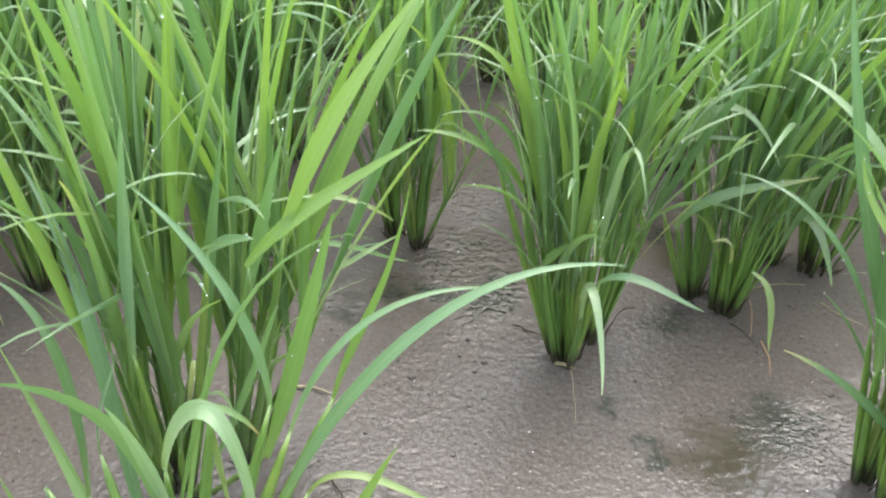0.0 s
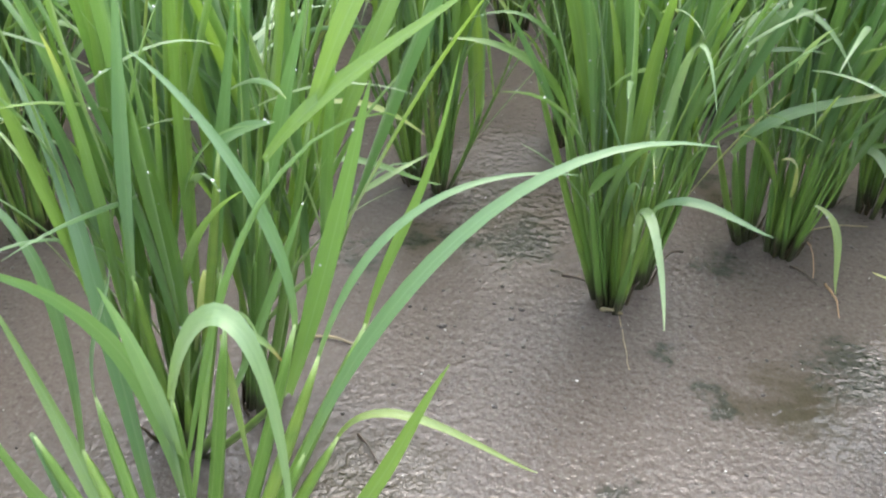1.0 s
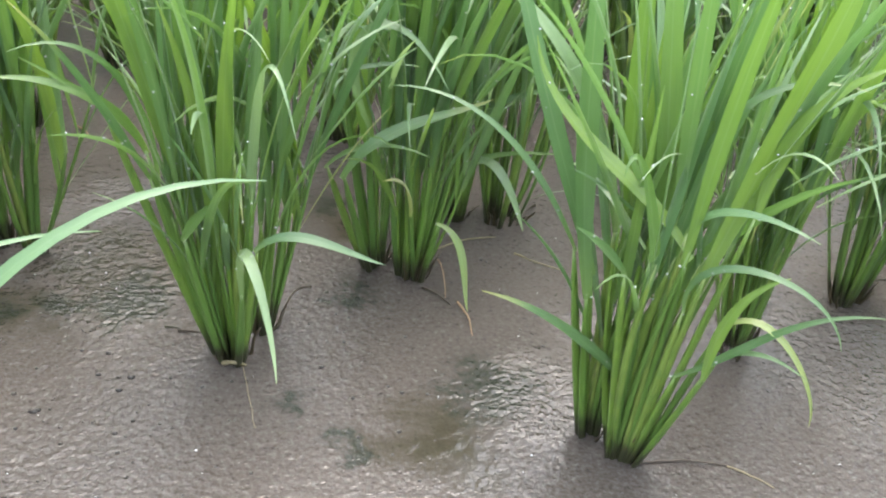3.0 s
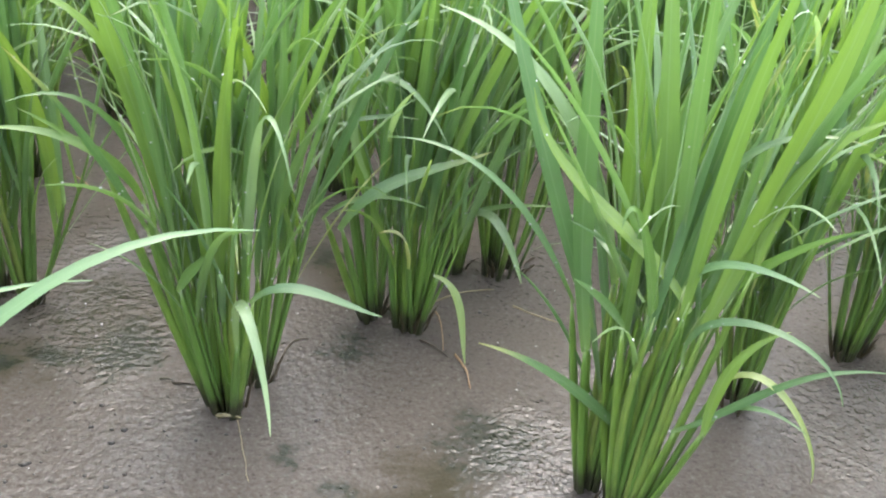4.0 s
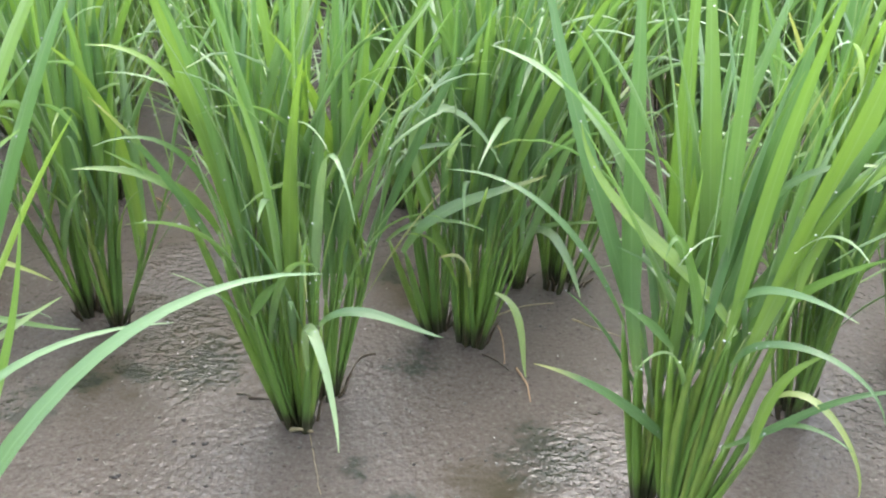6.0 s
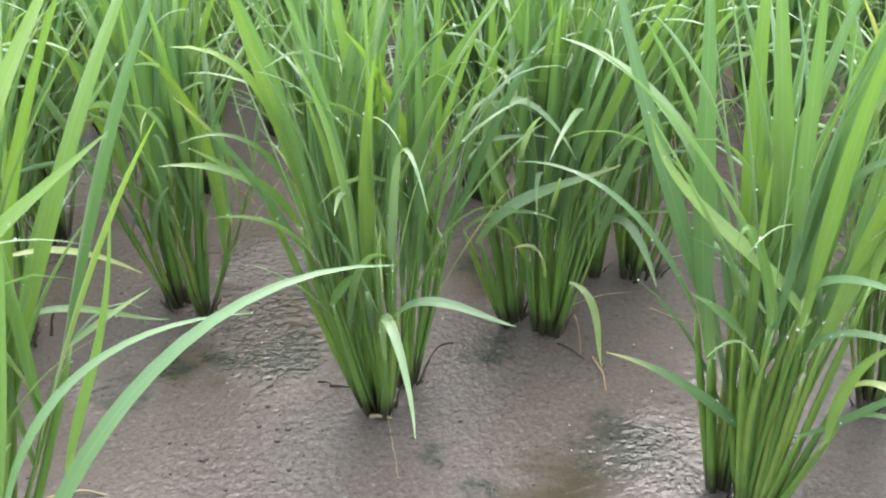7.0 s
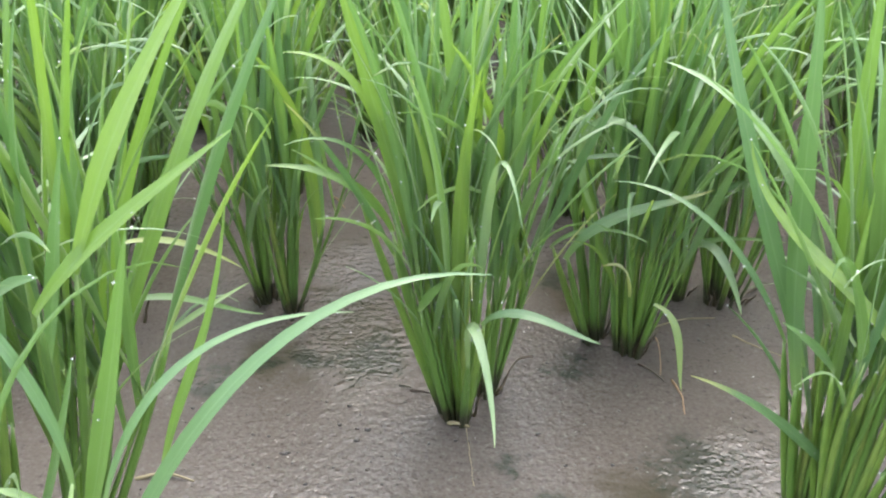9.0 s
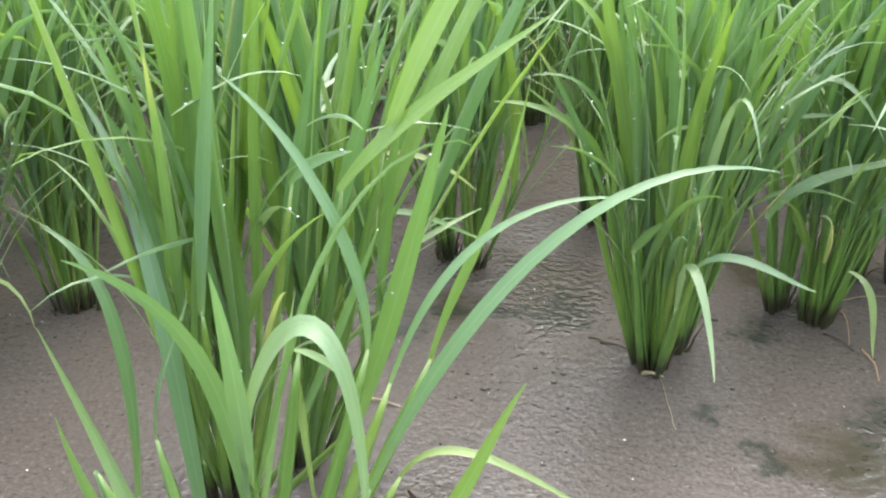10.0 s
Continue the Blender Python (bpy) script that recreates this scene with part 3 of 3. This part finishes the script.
hero("A", (-0.017, -0.031, 0.172), (-0.012, -0.022, 0.299), (-0.044, -0.014, 0.420), (-0.051, -0.003, 0.544), 9.6, "young")
hero("A", (-0.000, -0.000, 0.166), (-0.011, 0.005, 0.251), (-0.014, 0.012, 0.336), (-0.020, 0.019, 0.421), 11.1, "leaf")
hero("A", (0.014, 0.001, 0.154), (0.025, 0.008, 0.207), (0.048, 0.015, 0.255), (0.065, 0.023, 0.305), 8.6, "leaf")
hero("A", (0.007, 0.000, 0.132), (0.006, 0.000, 0.207), (0.031, 0.002, 0.278), (0.050, 0.002, 0.350), 9.3, "leaf")
hero("B", (-0.068, -0.052, 0.145), (-0.042, -0.046, 0.201), (0.021, -0.043, 0.203), (0.069, -0.039, 0.224), 11.5, "leaf")
hero("B", (-0.043, -0.025, 0.186), (-0.088, -0.034, 0.278), (-0.032, -0.040, 0.343), (0.023, -0.063, 0.241), 10.0, "skylit")
hero("B", (-0.083, -0.020, 0.139), (-0.063, -0.031, 0.173), (-0.022, -0.047, 0.186), (0.012, -0.062, 0.174), 5.3, "leaf")
hero("B", (-0.072, -0.021, 0.238), (-0.042, -0.029, 0.251), (-0.018, -0.036, 0.256), (-0.001, -0.040, 0.253), 4.7, "leaf")
hero("B", (0.029, -0.024, 0.081), (0.062, -0.041, 0.080), (0.056, -0.054, 0.025), (0.062, -0.068, 0.005), 7.9, "old")
hero("B", (-0.013, 0.002, 0.092), (-0.071, 0.009, 0.188), (-0.047, 0.006, 0.301), (-0.058, 0.007, 0.406), 13.7, "young")
hero("B", (0.004, -0.001, 0.093), (-0.008, 0.001, 0.197), (-0.008, 0.001, 0.303), (-0.001, 0.000, 0.407), 14.7, "leaf")
hero("D", (-0.027, -0.025, 0.141), (-0.012, -0.031, 0.175), (0.026, -0.043, 0.184), (0.057, -0.053, 0.190), 7.2, "leaf")
hero("D", (-0.038, -0.022, 0.076), (-0.015, -0.039, 0.133), (0.014, -0.068, 0.054), (0.018, -0.086, 0.038), 10.5, "skylit")
hero("D", (-0.045, -0.021, 0.079), (-0.027, -0.029, 0.100), (0.007, -0.043, 0.114), (0.056, -0.064, 0.120), 6.2, "leaf")
hero("C", (-0.070, 0.009, 0.192), (-0.099, 0.022, 0.251), (-0.145, 0.042, 0.315), (-0.214, 0.072, 0.297), 5.5, "leaf")
hero("C", (-0.039, 0.015, 0.206), (-0.054, 0.028, 0.288), (-0.097, 0.052, 0.382), (-0.182, 0.093, 0.393), 12.1, "skylit")
hero("C", (-0.032, -0.041, 0.222), (-0.020, -0.056, 0.187), (-0.060, -0.047, 0.355), (-0.068, -0.057, 0.293), 9.1, "young")
hero("C", (-0.005, -0.053, 0.225), (-0.036, -0.032, 0.278), (-0.109, 0.009, 0.292), (-0.121, 0.021, 0.360), 11.2, "young")
hero("C", (-0.055, 0.003, 0.173), (-0.093, 0.026, 0.280), (-0.133, 0.050, 0.378), (-0.157, 0.070, 0.490), 13.8, "leaf")
hero("C", (-0.008, -0.018, 0.075), (-0.047, -0.014, 0.113), (-0.086, -0.010, 0.152), (-0.142, -0.002, 0.162), 8.9, "leaf")
hero("C", (-0.043, -0.036, 0.199), (-0.059, -0.043, 0.222), (-0.076, -0.050, 0.240), (-0.095, -0.056, 0.254), 8.0, "leaf")
hero("C", (-0.012, -0.049, 0.242), (-0.010, -0.063, 0.285), (0.023, -0.098, 0.289), (0.042, -0.128, 0.286), 6.5, "pale")
hero("C", (-0.001, -0.054, 0.177), (-0.019, -0.053, 0.251), (0.074, -0.110, 0.251), (0.084, -0.125, 0.199), 5.6, "leaf")
hero("C", (0.028, -0.056, 0.161), (0.048, -0.072, 0.220), (0.097, -0.103, 0.145), (0.093, -0.107, 0.114), 5.6, "old")
hero("C", (0.006, -0.047, 0.112), (0.044, -0.070, 0.148), (0.063, -0.085, 0.207), (0.116, -0.117, 0.220), 6.0, "leaf")
hero("C", (0.032, -0.058, 0.139), (0.046, -0.070, 0.160), (0.062, -0.085, 0.165), (0.082, -0.102, 0.154), 3.9, "leaf")
hero("C", (0.018, -0.074, 0.130), (0.017, -0.073, 0.166), (0.021, -0.075, 0.213), (0.053, -0.089, 0.234), 9.1, "young")
hero("C", (0.006, -0.058, 0.214), (0.025, -0.060, 0.316), (0.056, -0.067, 0.416), (0.064, -0.061, 0.519), 17.4, "young")
hero("C", (-0.004, -0.031, 0.235), (-0.012, -0.016, 0.306), (0.023, -0.023, 0.369), (0.096, -0.043, 0.353), 6.8, "leaf")
hero("C", (0.027, -0.067, 0.267), (0.026, -0.066, 0.313), (0.039, -0.072, 0.368), (0.079, -0.090, 0.391), 10.6, "young")
hero("C", (-0.008, -0.018, 0.213), (-0.004, -0.014, 0.310), (0.027, -0.021, 0.405), (0.020, -0.009, 0.504), 11.8, "leaf")
hero("C", (-0.059, -0.006, 0.158), (-0.082, 0.013, 0.270), (-0.078, 0.021, 0.383), (-0.091, 0.041, 0.497), 16.1, "leaf")
hero("C", (-0.021, 0.009, 0.169), (-0.043, 0.028, 0.280), (-0.043, 0.039, 0.393), (-0.044, 0.053, 0.504), 15.8, "young")
hero("C", (-0.004, -0.020, 0.168), (-0.022, -0.006, 0.282), (-0.034, 0.006, 0.396), (-0.051, 0.023, 0.509), 17.6, "leaf")
hero("M", (0.074, 0.059, 0.125), (0.111, 0.070, 0.230), (0.190, 0.097, 0.385), (0.314, 0.154, 0.345), 9.9, "pale")
hero("M", (0.086, 0.066, 0.208), (0.108, 0.072, 0.293), (0.149, 0.089, 0.351), (0.234, 0.130, 0.328), 5.6, "pale")
hero("N", (0.093, 0.071, 0.280), (0.123, 0.095, 0.281), (0.149, 0.116, 0.254), (0.168, 0.132, 0.229), 5.5, "old")
hero("N", (0.083, 0.066, 0.224), (0.119, 0.093, 0.239), (0.152, 0.118, 0.192), (0.181, 0.139, 0.180), 5.6, "leaf")
hero("N", (0.117, 0.084, 0.191), (0.132, 0.098, 0.200), (0.151, 0.115, 0.207), (0.172, 0.135, 0.213), 5.2, "leaf")
hero("M", (-0.040, 0.055, 0.013), (-0.071, 0.088, 0.198), (-0.095, 0.122, 0.315), (-0.154, 0.155, 0.354), 13.5, "leaf")
hero("N", (-0.022, -0.035, 0.020), (-0.031, -0.035, 0.162), (-0.043, -0.035, 0.276), (-0.053, -0.035, 0.385), 13.5, "young")
hero("N", (-0.022, -0.045, 0.043), (0.001, -0.048, 0.230), (-0.010, -0.052, 0.334), (0.004, -0.055, 0.410), 13.5, "young")
hero("M", (0.073, 0.065, 0.232), (0.076, 0.068, 0.301), (0.027, 0.072, 0.379), (-0.017, 0.075, 0.405), 7.5, "pale")
hero("N", (0.125, -0.115, 0.157), (0.149, -0.108, 0.239), (0.169, -0.102, 0.333), (0.180, -0.095, 0.388), 14.0, "young")
hero("N", (0.107, -0.080, 0.317), (0.134, -0.075, 0.360), (0.184, -0.070, 0.397), (0.236, -0.065, 0.439), 11.5, "young")
hero("N", (0.135, -0.075, 0.346), (0.159, -0.065, 0.425), (0.182, -0.055, 0.463), (0.231, -0.045, 0.539), 14.0, "young")
hero("N", (0.012, -0.095, 0.219), (0.025, -0.105, 0.323), (0.040, -0.115, 0.398), (0.052, -0.125, 0.458), 11.5, "pale")
hero("M", (0.009, 0.015, 0.204), (0.033, 0.002, 0.310), (0.098, -0.012, 0.366), (0.095, -0.025, 0.111), 12.5, "skylit")
hero("M", (-0.071, 0.055, -0.025), (-0.114, 0.088, 0.028), (-0.150, 0.122, 0.056), (-0.218, 0.155, 0.155), 12.0, "young")
hero("M", (-0.045, -0.015, 0.069), (-0.059, -0.025, 0.134), (-0.071, -0.035, 0.161), (-0.077, -0.045, 0.240), 10.5, "leaf")
hero("M", (0.086, 0.095, 0.108), (0.115, 0.102, 0.175), (0.188, 0.108, 0.106), (0.230, 0.115, 0.087), 6.0, "old")
hero("M", (0.096, 0.005, 0.097), (0.147, 0.015, 0.146), (0.205, 0.025, 0.152), (0.243, 0.035, 0.086), 7.5, "pale")
hero("M", (0.088, 0.015, 0.070), (0.146, 0.023, 0.156), (0.151, 0.032, 0.198), (0.175, 0.040, 0.244), 10.0, "young")
hero("M", (-0.111, 0.085, 0.060), (-0.101, 0.095, 0.195), (-0.122, 0.105, 0.260), (-0.173, 0.115, 0.269), 10.0, "leaf")
hero("M", (-0.111, 0.035, 0.130), (-0.102, 0.032, 0.131), (-0.095, 0.028, 0.074), (-0.090, 0.025, 0.052), 6.0, "pale")
hero("N", (0.016, -0.055, 0.073), (0.045, -0.065, 0.238), (0.021, -0.075, 0.295), (0.017, -0.085, 0.402), 9.0, "leaf")
hero("N", (0.056, -0.085, 0.085), (0.106, -0.092, 0.200), (0.132, -0.098, 0.289), (0.139, -0.105, 0.305), 7.0, "leaf")
hero("M", (0.028, 0.055, 0.227), (0.030, 0.055, 0.202), (0.034, 0.055, 0.146), (0.039, 0.055, 0.097), 5.5, "old")
hero("M", (0.027, 0.055, 0.236), (0.040, 0.058, 0.234), (0.055, 0.062, 0.224), (0.065, 0.065, 0.199), 5.0, "old")
hero("M", (0.101, 0.125, 0.190), (0.116, 0.135, 0.264), (0.141, 0.145, 0.279), (0.155, 0.155, 0.389), 7.0, "young")
hero("N", (0.051, -0.045, 0.197), (0.067, -0.052, 0.317), (0.076, -0.058, 0.338), (0.092, -0.065, 0.423), 11.0, "leaf")
hero("N", (0.086, -0.045, 0.243), (0.110, -0.052, 0.330), (0.116, -0.058, 0.354), (0.137, -0.065, 0.428), 12.0, "leaf")
hero("N", (-0.041, -0.045, 0.170), (-0.030, -0.055, 0.258), (-0.041, -0.065, 0.337), (-0.057, -0.075, 0.359), 10.0, "leaf")
hero("N", (0.069, -0.065, 0.311), (0.087, -0.072, 0.335), (0.103, -0.078, 0.340), (0.118, -0.085, 0.348), 9.0, "pale")
hero("M", (-0.090, 0.085, 0.119), (-0.084, 0.075, 0.192), (-0.043, 0.065, 0.243), (-0.040, 0.055, 0.272), 4.2, "pale")
# ---- the rest of the paddy: rows 0.28 m apart, hills 0.2 m apart in the row ----
ROW, ACROSS = Vector((0.780, 0.625)), Vector((-0.625, 0.780))
rng = np.random.default_rng(5)
models, spots = [], []
taken = [Vector(v[0]) for v in NEAR.values()]
for r in range(-24, 20):
    shift = rng.uniform(0, 0.2)
    pitch = 0.2 if r <= 1 else 0.16
    for k in range(-38, 38):
        p = Vector((0.262, 1.003)) + ROW * (pitch * k + shift + rng.normal(0, 0.012)) + ACROSS * (0.28 * r + rng.normal(0, 0.012))
        if min((p - q).length for q in taken) < 0.15:
            continue
        dx, dy = p.x - 0.25, p.y - 0.15
        away = math.hypot(dx, dy)
        ahead = p.y >= 0.5 and abs(dx) <= 0.55 * p.y + 0.5
        if away > 5.0 or away < 0.55:
            continue
        if ahead and r <= 0 and -0.6 < p.x < (0.62 if r == 0 else 0.95):
            continue
        # a gap in the stand beyond the largest pool
        if 1.5 < p.y < 1.68 and abs(p.x - 0.105 + 0.214 * (p.y - 1.165)) < 0.11:
            continue
        # hills beside and behind the camera are unseen, added to shade the foreground
        spots.append((away if ahead else away + 4.0, p))
spots.sort(key=lambda e: e[0])
for i, (away, p) in enumerate(spots):
    turn = rng.uniform(0, 2 * math.pi)
    if i < 5:
        models.append(rice_plant(300 + i, p, LABEL, tillers=24, leaves=5, fan=0.40, wisps=3, tall=0.36, wide=0.0115, segs=10, stem_segs=6, sides=5))
    elif i < 36:
        src = models[i % 5]
        copy_thing(src, Matrix.Translation((p.x, p.y, 0)) @ Matrix.Rotation(turn, 4, "Z"))
KINDS = ("stem", "leaf", "young_leaf", "old_leaf", "pale_leaf")
far_v, far_f, far_uv, far_m, count = [], [], [], [], 0
for i, (away, p) in enumerate(spots[36:]):
    g = np.random.default_rng(900 + i)
    far = away > 3.2
    for kind, v, f, uv in hill_geometry(g, tillers=5 if far else 22, leaves=3 if far else 5, fan=0.42, wide=0.018 if far else 0.0128, segs=5 if far else 9, stem_segs=3 if far else 4, sides=3 if far else 4):
        far_v.append(v + np.array([p.x, p.y, 0.0]))
        far_uv.append(uv)
        far_f += [tuple(q + count for q in face) for face in f]
        far_m += [KINDS.index(kind)] * len(f)
        count += len(v)
crop = new("rice_crop", mesh_from("rice_crop", np.concatenate(far_v), far_f, None, np.concatenate(far_uv), [MATS[k] for k in KINDS], far_m))
tagged(crop, "dense stand of green rice filling the paddy beyond, with unseen rice added around", "rice crop", kind="stuff")


# ---- litter on the mud ----
def stalk(name, label, category, a, b, lift, thick, mat, sag=0.0):
    """A dead stalk or straw lying from a to b on the mud, its middle raised or bent aside a little."""
    (ax, ay), (bx, by) = a, b
    s = np.linspace(0, 1, 9)
    rng = np.random.default_rng(int(abs(ax) * 1000 + abs(by) * 700))
    across = unit(np.array([-(by - ay), bx - ax, 0.0]))
    line = np.stack([ax + (bx - ax) * s, ay + (by - ay) * s, 0.0005 + lift * np.sin(math.pi * s)], 1) + across * (sag * np.sin(math.pi * s))[:, None]
    line[:, :2] += rng.normal(0, 0.0003, (9, 2))
    v, f, uv = stem_geometry(line, thick * (1.0 - 0.55 * s) * (1 + rng.normal(0, 0.08, 9)), np.array([0.0, 0.0, 1.0]), 6)
    return tagged(new(name, mesh_from(name, v, f, mat, uv)), label, category)


DARK, DRY, YELLOW = "thin dark dead stalk lying on the mud", "dry orange straw standing in the mud", "pale straw lying on the wet mud"
stalk("twig", DARK, "twig", (0.190, 1.024), (0.226, 1.011), 0.004, 0.0016, TWIG)
stalk("grass_blade", "small green grass blade on the mud", "grass", (0.177, 1.030), (0.197, 1.022), 0.003, 0.0011, STEM)
stalk("twig", DARK, "twig", (0.284, 1.031), (0.316, 1.098), 0.014, 0.0015, TWIG, 0.004)
stalk("twig", DARK, "twig", (0.430, 1.098), (0.456, 1.068), 0.003, 0.0014, TWIG)
stalk("twig", DARK, "twig", (0.585, 1.274), (0.552, 1.224), 0.006, 0.0013, TWIG)
stalk("twig", DARK, "twig", (0.898, 1.085), (0.962, 1.117), 0.008, 0.0016, TWIG)
stalk("twig", "dark stalk trailing from a plant's foot", "twig", (0.592, 0.838), (0.672, 0.831), 0.002, 0.0013, TWIG, 0.003)
stalk("twig", DARK, "twig", (0.040, 0.752), (0.067, 0.721), 0.004, 0.0014, TWIG)
stalk("straw", YELLOW, "straw", (0.668, 0.832), (0.700, 0.806), 0.001, 0.0009, PALE_STRAW)
stalk("straw", YELLOW, "straw", (0.454, 1.172), (0.524, 1.199), 0.002, 0.0010, PALE_STRAW, 0.004)
stalk("straw", YELLOW, "straw", (0.540, 1.165), (0.590, 1.130), 0.001, 0.0009, PALE_STRAW, -0.003)
stalk("straw", "dry orange straw leaning in the mud", "straw", (0.453, 1.150), (0.453, 1.080), 0.010, 0.0010, STRAW)
stalk("straw", "dry orange straw lying on the mud", "straw", (0.464, 1.072), (0.472, 1.016), 0.004, 0.0013, STRAW, 0.002)
stalk("straw", "dry orange straw lying on the mud", "straw", (0.020, 1.456), (0.046, 1.420), 0.003, 0.0015, STRAW)
stalk("straw", "yellow dead leaf lying on the mud", "straw", (-0.046, 0.862), (0.008, 0.866), 0.004, 0.0020, PALE_STRAW, 0.004)
stalk("straw", "thin pale straw half sunk in mud", "straw", (0.252, 0.973), (0.267, 0.888), 0.0006, 0.0005, PALE_STRAW)
stalk("dead_leaf", "curled tan dead leaf at a plant's foot", "leaf", (0.234, 0.975), (0.256, 0.972), 0.007, 0.0022, PALE_STRAW, -0.006)


def lump(rng, at, r):
    """A small crumb: a squashed, uneven ball of twelve to thirty faces."""
    rows, cols = 4, 6
    v = [(at[0], at[1], at[2] + r * 0.7)]
    for i in range(1, rows):
        for k in range(cols):
            a, t = 2 * math.pi * k / cols, math.pi * i / rows
            q = r * rng.uniform(0.75, 1.2)
            v.append((at[0] + q * 1.3 * math.sin(t) * math.cos(a), at[1] + q * math.sin(t) * math.sin(a), at[2] + 0.7 * q * math.cos(t)))
    v.append((at[0], at[1], at[2] - r * 0.7))
    f = [(0, 1 + k, 1 + (k + 1) % cols) for k in range(cols)]
    for i in range(rows - 2):
        for k in range(cols):
            f.append((1 + i * cols + k, 1 + (i + 1) * cols + k, 1 + (i + 1) * cols + (k + 1) % cols, 1 + i * cols + (k + 1) % cols))
    last = 1 + (rows - 1) * cols
    f += [(last, 1 + (rows - 2) * cols + (k + 1) % cols, 1 + (rows - 2) * cols + k) for k in range(cols)]
    return v, f


CRUMBS = ((0.156, 0.956), (0.111, 0.873), (0.082, 0.912), (0.131, 0.991), (0.107, 0.995), (0.165, 0.899), (0.324, 0.969), (0.085, 0.914), (0.148, 0.939), (0.055, 0.820), (0.056, 0.894), (0.389, 0.881))
rng = np.random.default_rng(41)
for x, y in CRUMBS:
    v, f = lump(rng, (0, 0, 0), 0.0019 * rng.uniform(0.7, 1.4))
    ob = tagged(new("clod", mesh_from("clod", v, f, SPECK)), "small dark crumb on the wet mud", "clod", "crumbs on the mud")
    ob.location = (x, y, 0.0006)
v_all, f_all = [], []
for i in range(330):
    x, y = rng.normal(0.18, 0.28), rng.normal(0.93, 0.16)
    v, f = lump(rng, (x, y, 0.0004), 0.0008 + 0.0012 * rng.random() ** 3)
    f_all += [tuple(q + len(v_all) for q in face) for face in f]
    v_all += v
tagged(new("mud_crumbs", mesh_from("mud_crumbs", v_all, f_all, SPECK)), "fine dark specks scattered over the mud", "crumbs", kind="stuff")

# ---- raindrops hanging on the leaves of the nearer plants ----
v_all, f_all = [], []
drops = [o for key in "ABCDENIHR" for o in HILLS[key].children if o.name.startswith("leaf")]
for ob in drops:
    co = [q.co for q in ob.data.vertices]
    for i in range(rng.poisson(1.7)):
        k = int(len(co) * rng.random() ** 1.7)
        at = co[k] + ob.parent.location
        v, f = lump(rng, (0, 0, 0), 0.0005 + 0.0006 * rng.random() ** 2)
        f_all += [tuple(q + len(v_all) for q in face) for face in f]
        v_all += [(at.x + a, at.y + b, at.z + c * 1.3 + 0.0004) for a, b, c in v]
tagged(new("raindrops", mesh_from("raindrops", v_all, f_all, DROP)), "raindrops clinging to the rice leaves, whitened for the sky's glint", "raindrops", kind="stuff")

# ---- white beads added on the water for its bright flecks and splashes ----
v_all, f_all = [], []
for i in range(240):
    x, y = rng.uniform(-0.45, 1.05), 0.55 + 1.05 * rng.random() ** 1.3
    v, f = lump(rng, (x, y, 0.0003), 0.0004 + 0.0007 * rng.random() ** 2.5)
    f_all += [tuple(q + len(v_all) for q in face) for face in f]
    v_all += v
tagged(new("bubbles", mesh_from("bubbles", v_all, f_all, DROP)), "tiny white beads added for sparkle on the muddy water", "bubbles", kind="stuff")
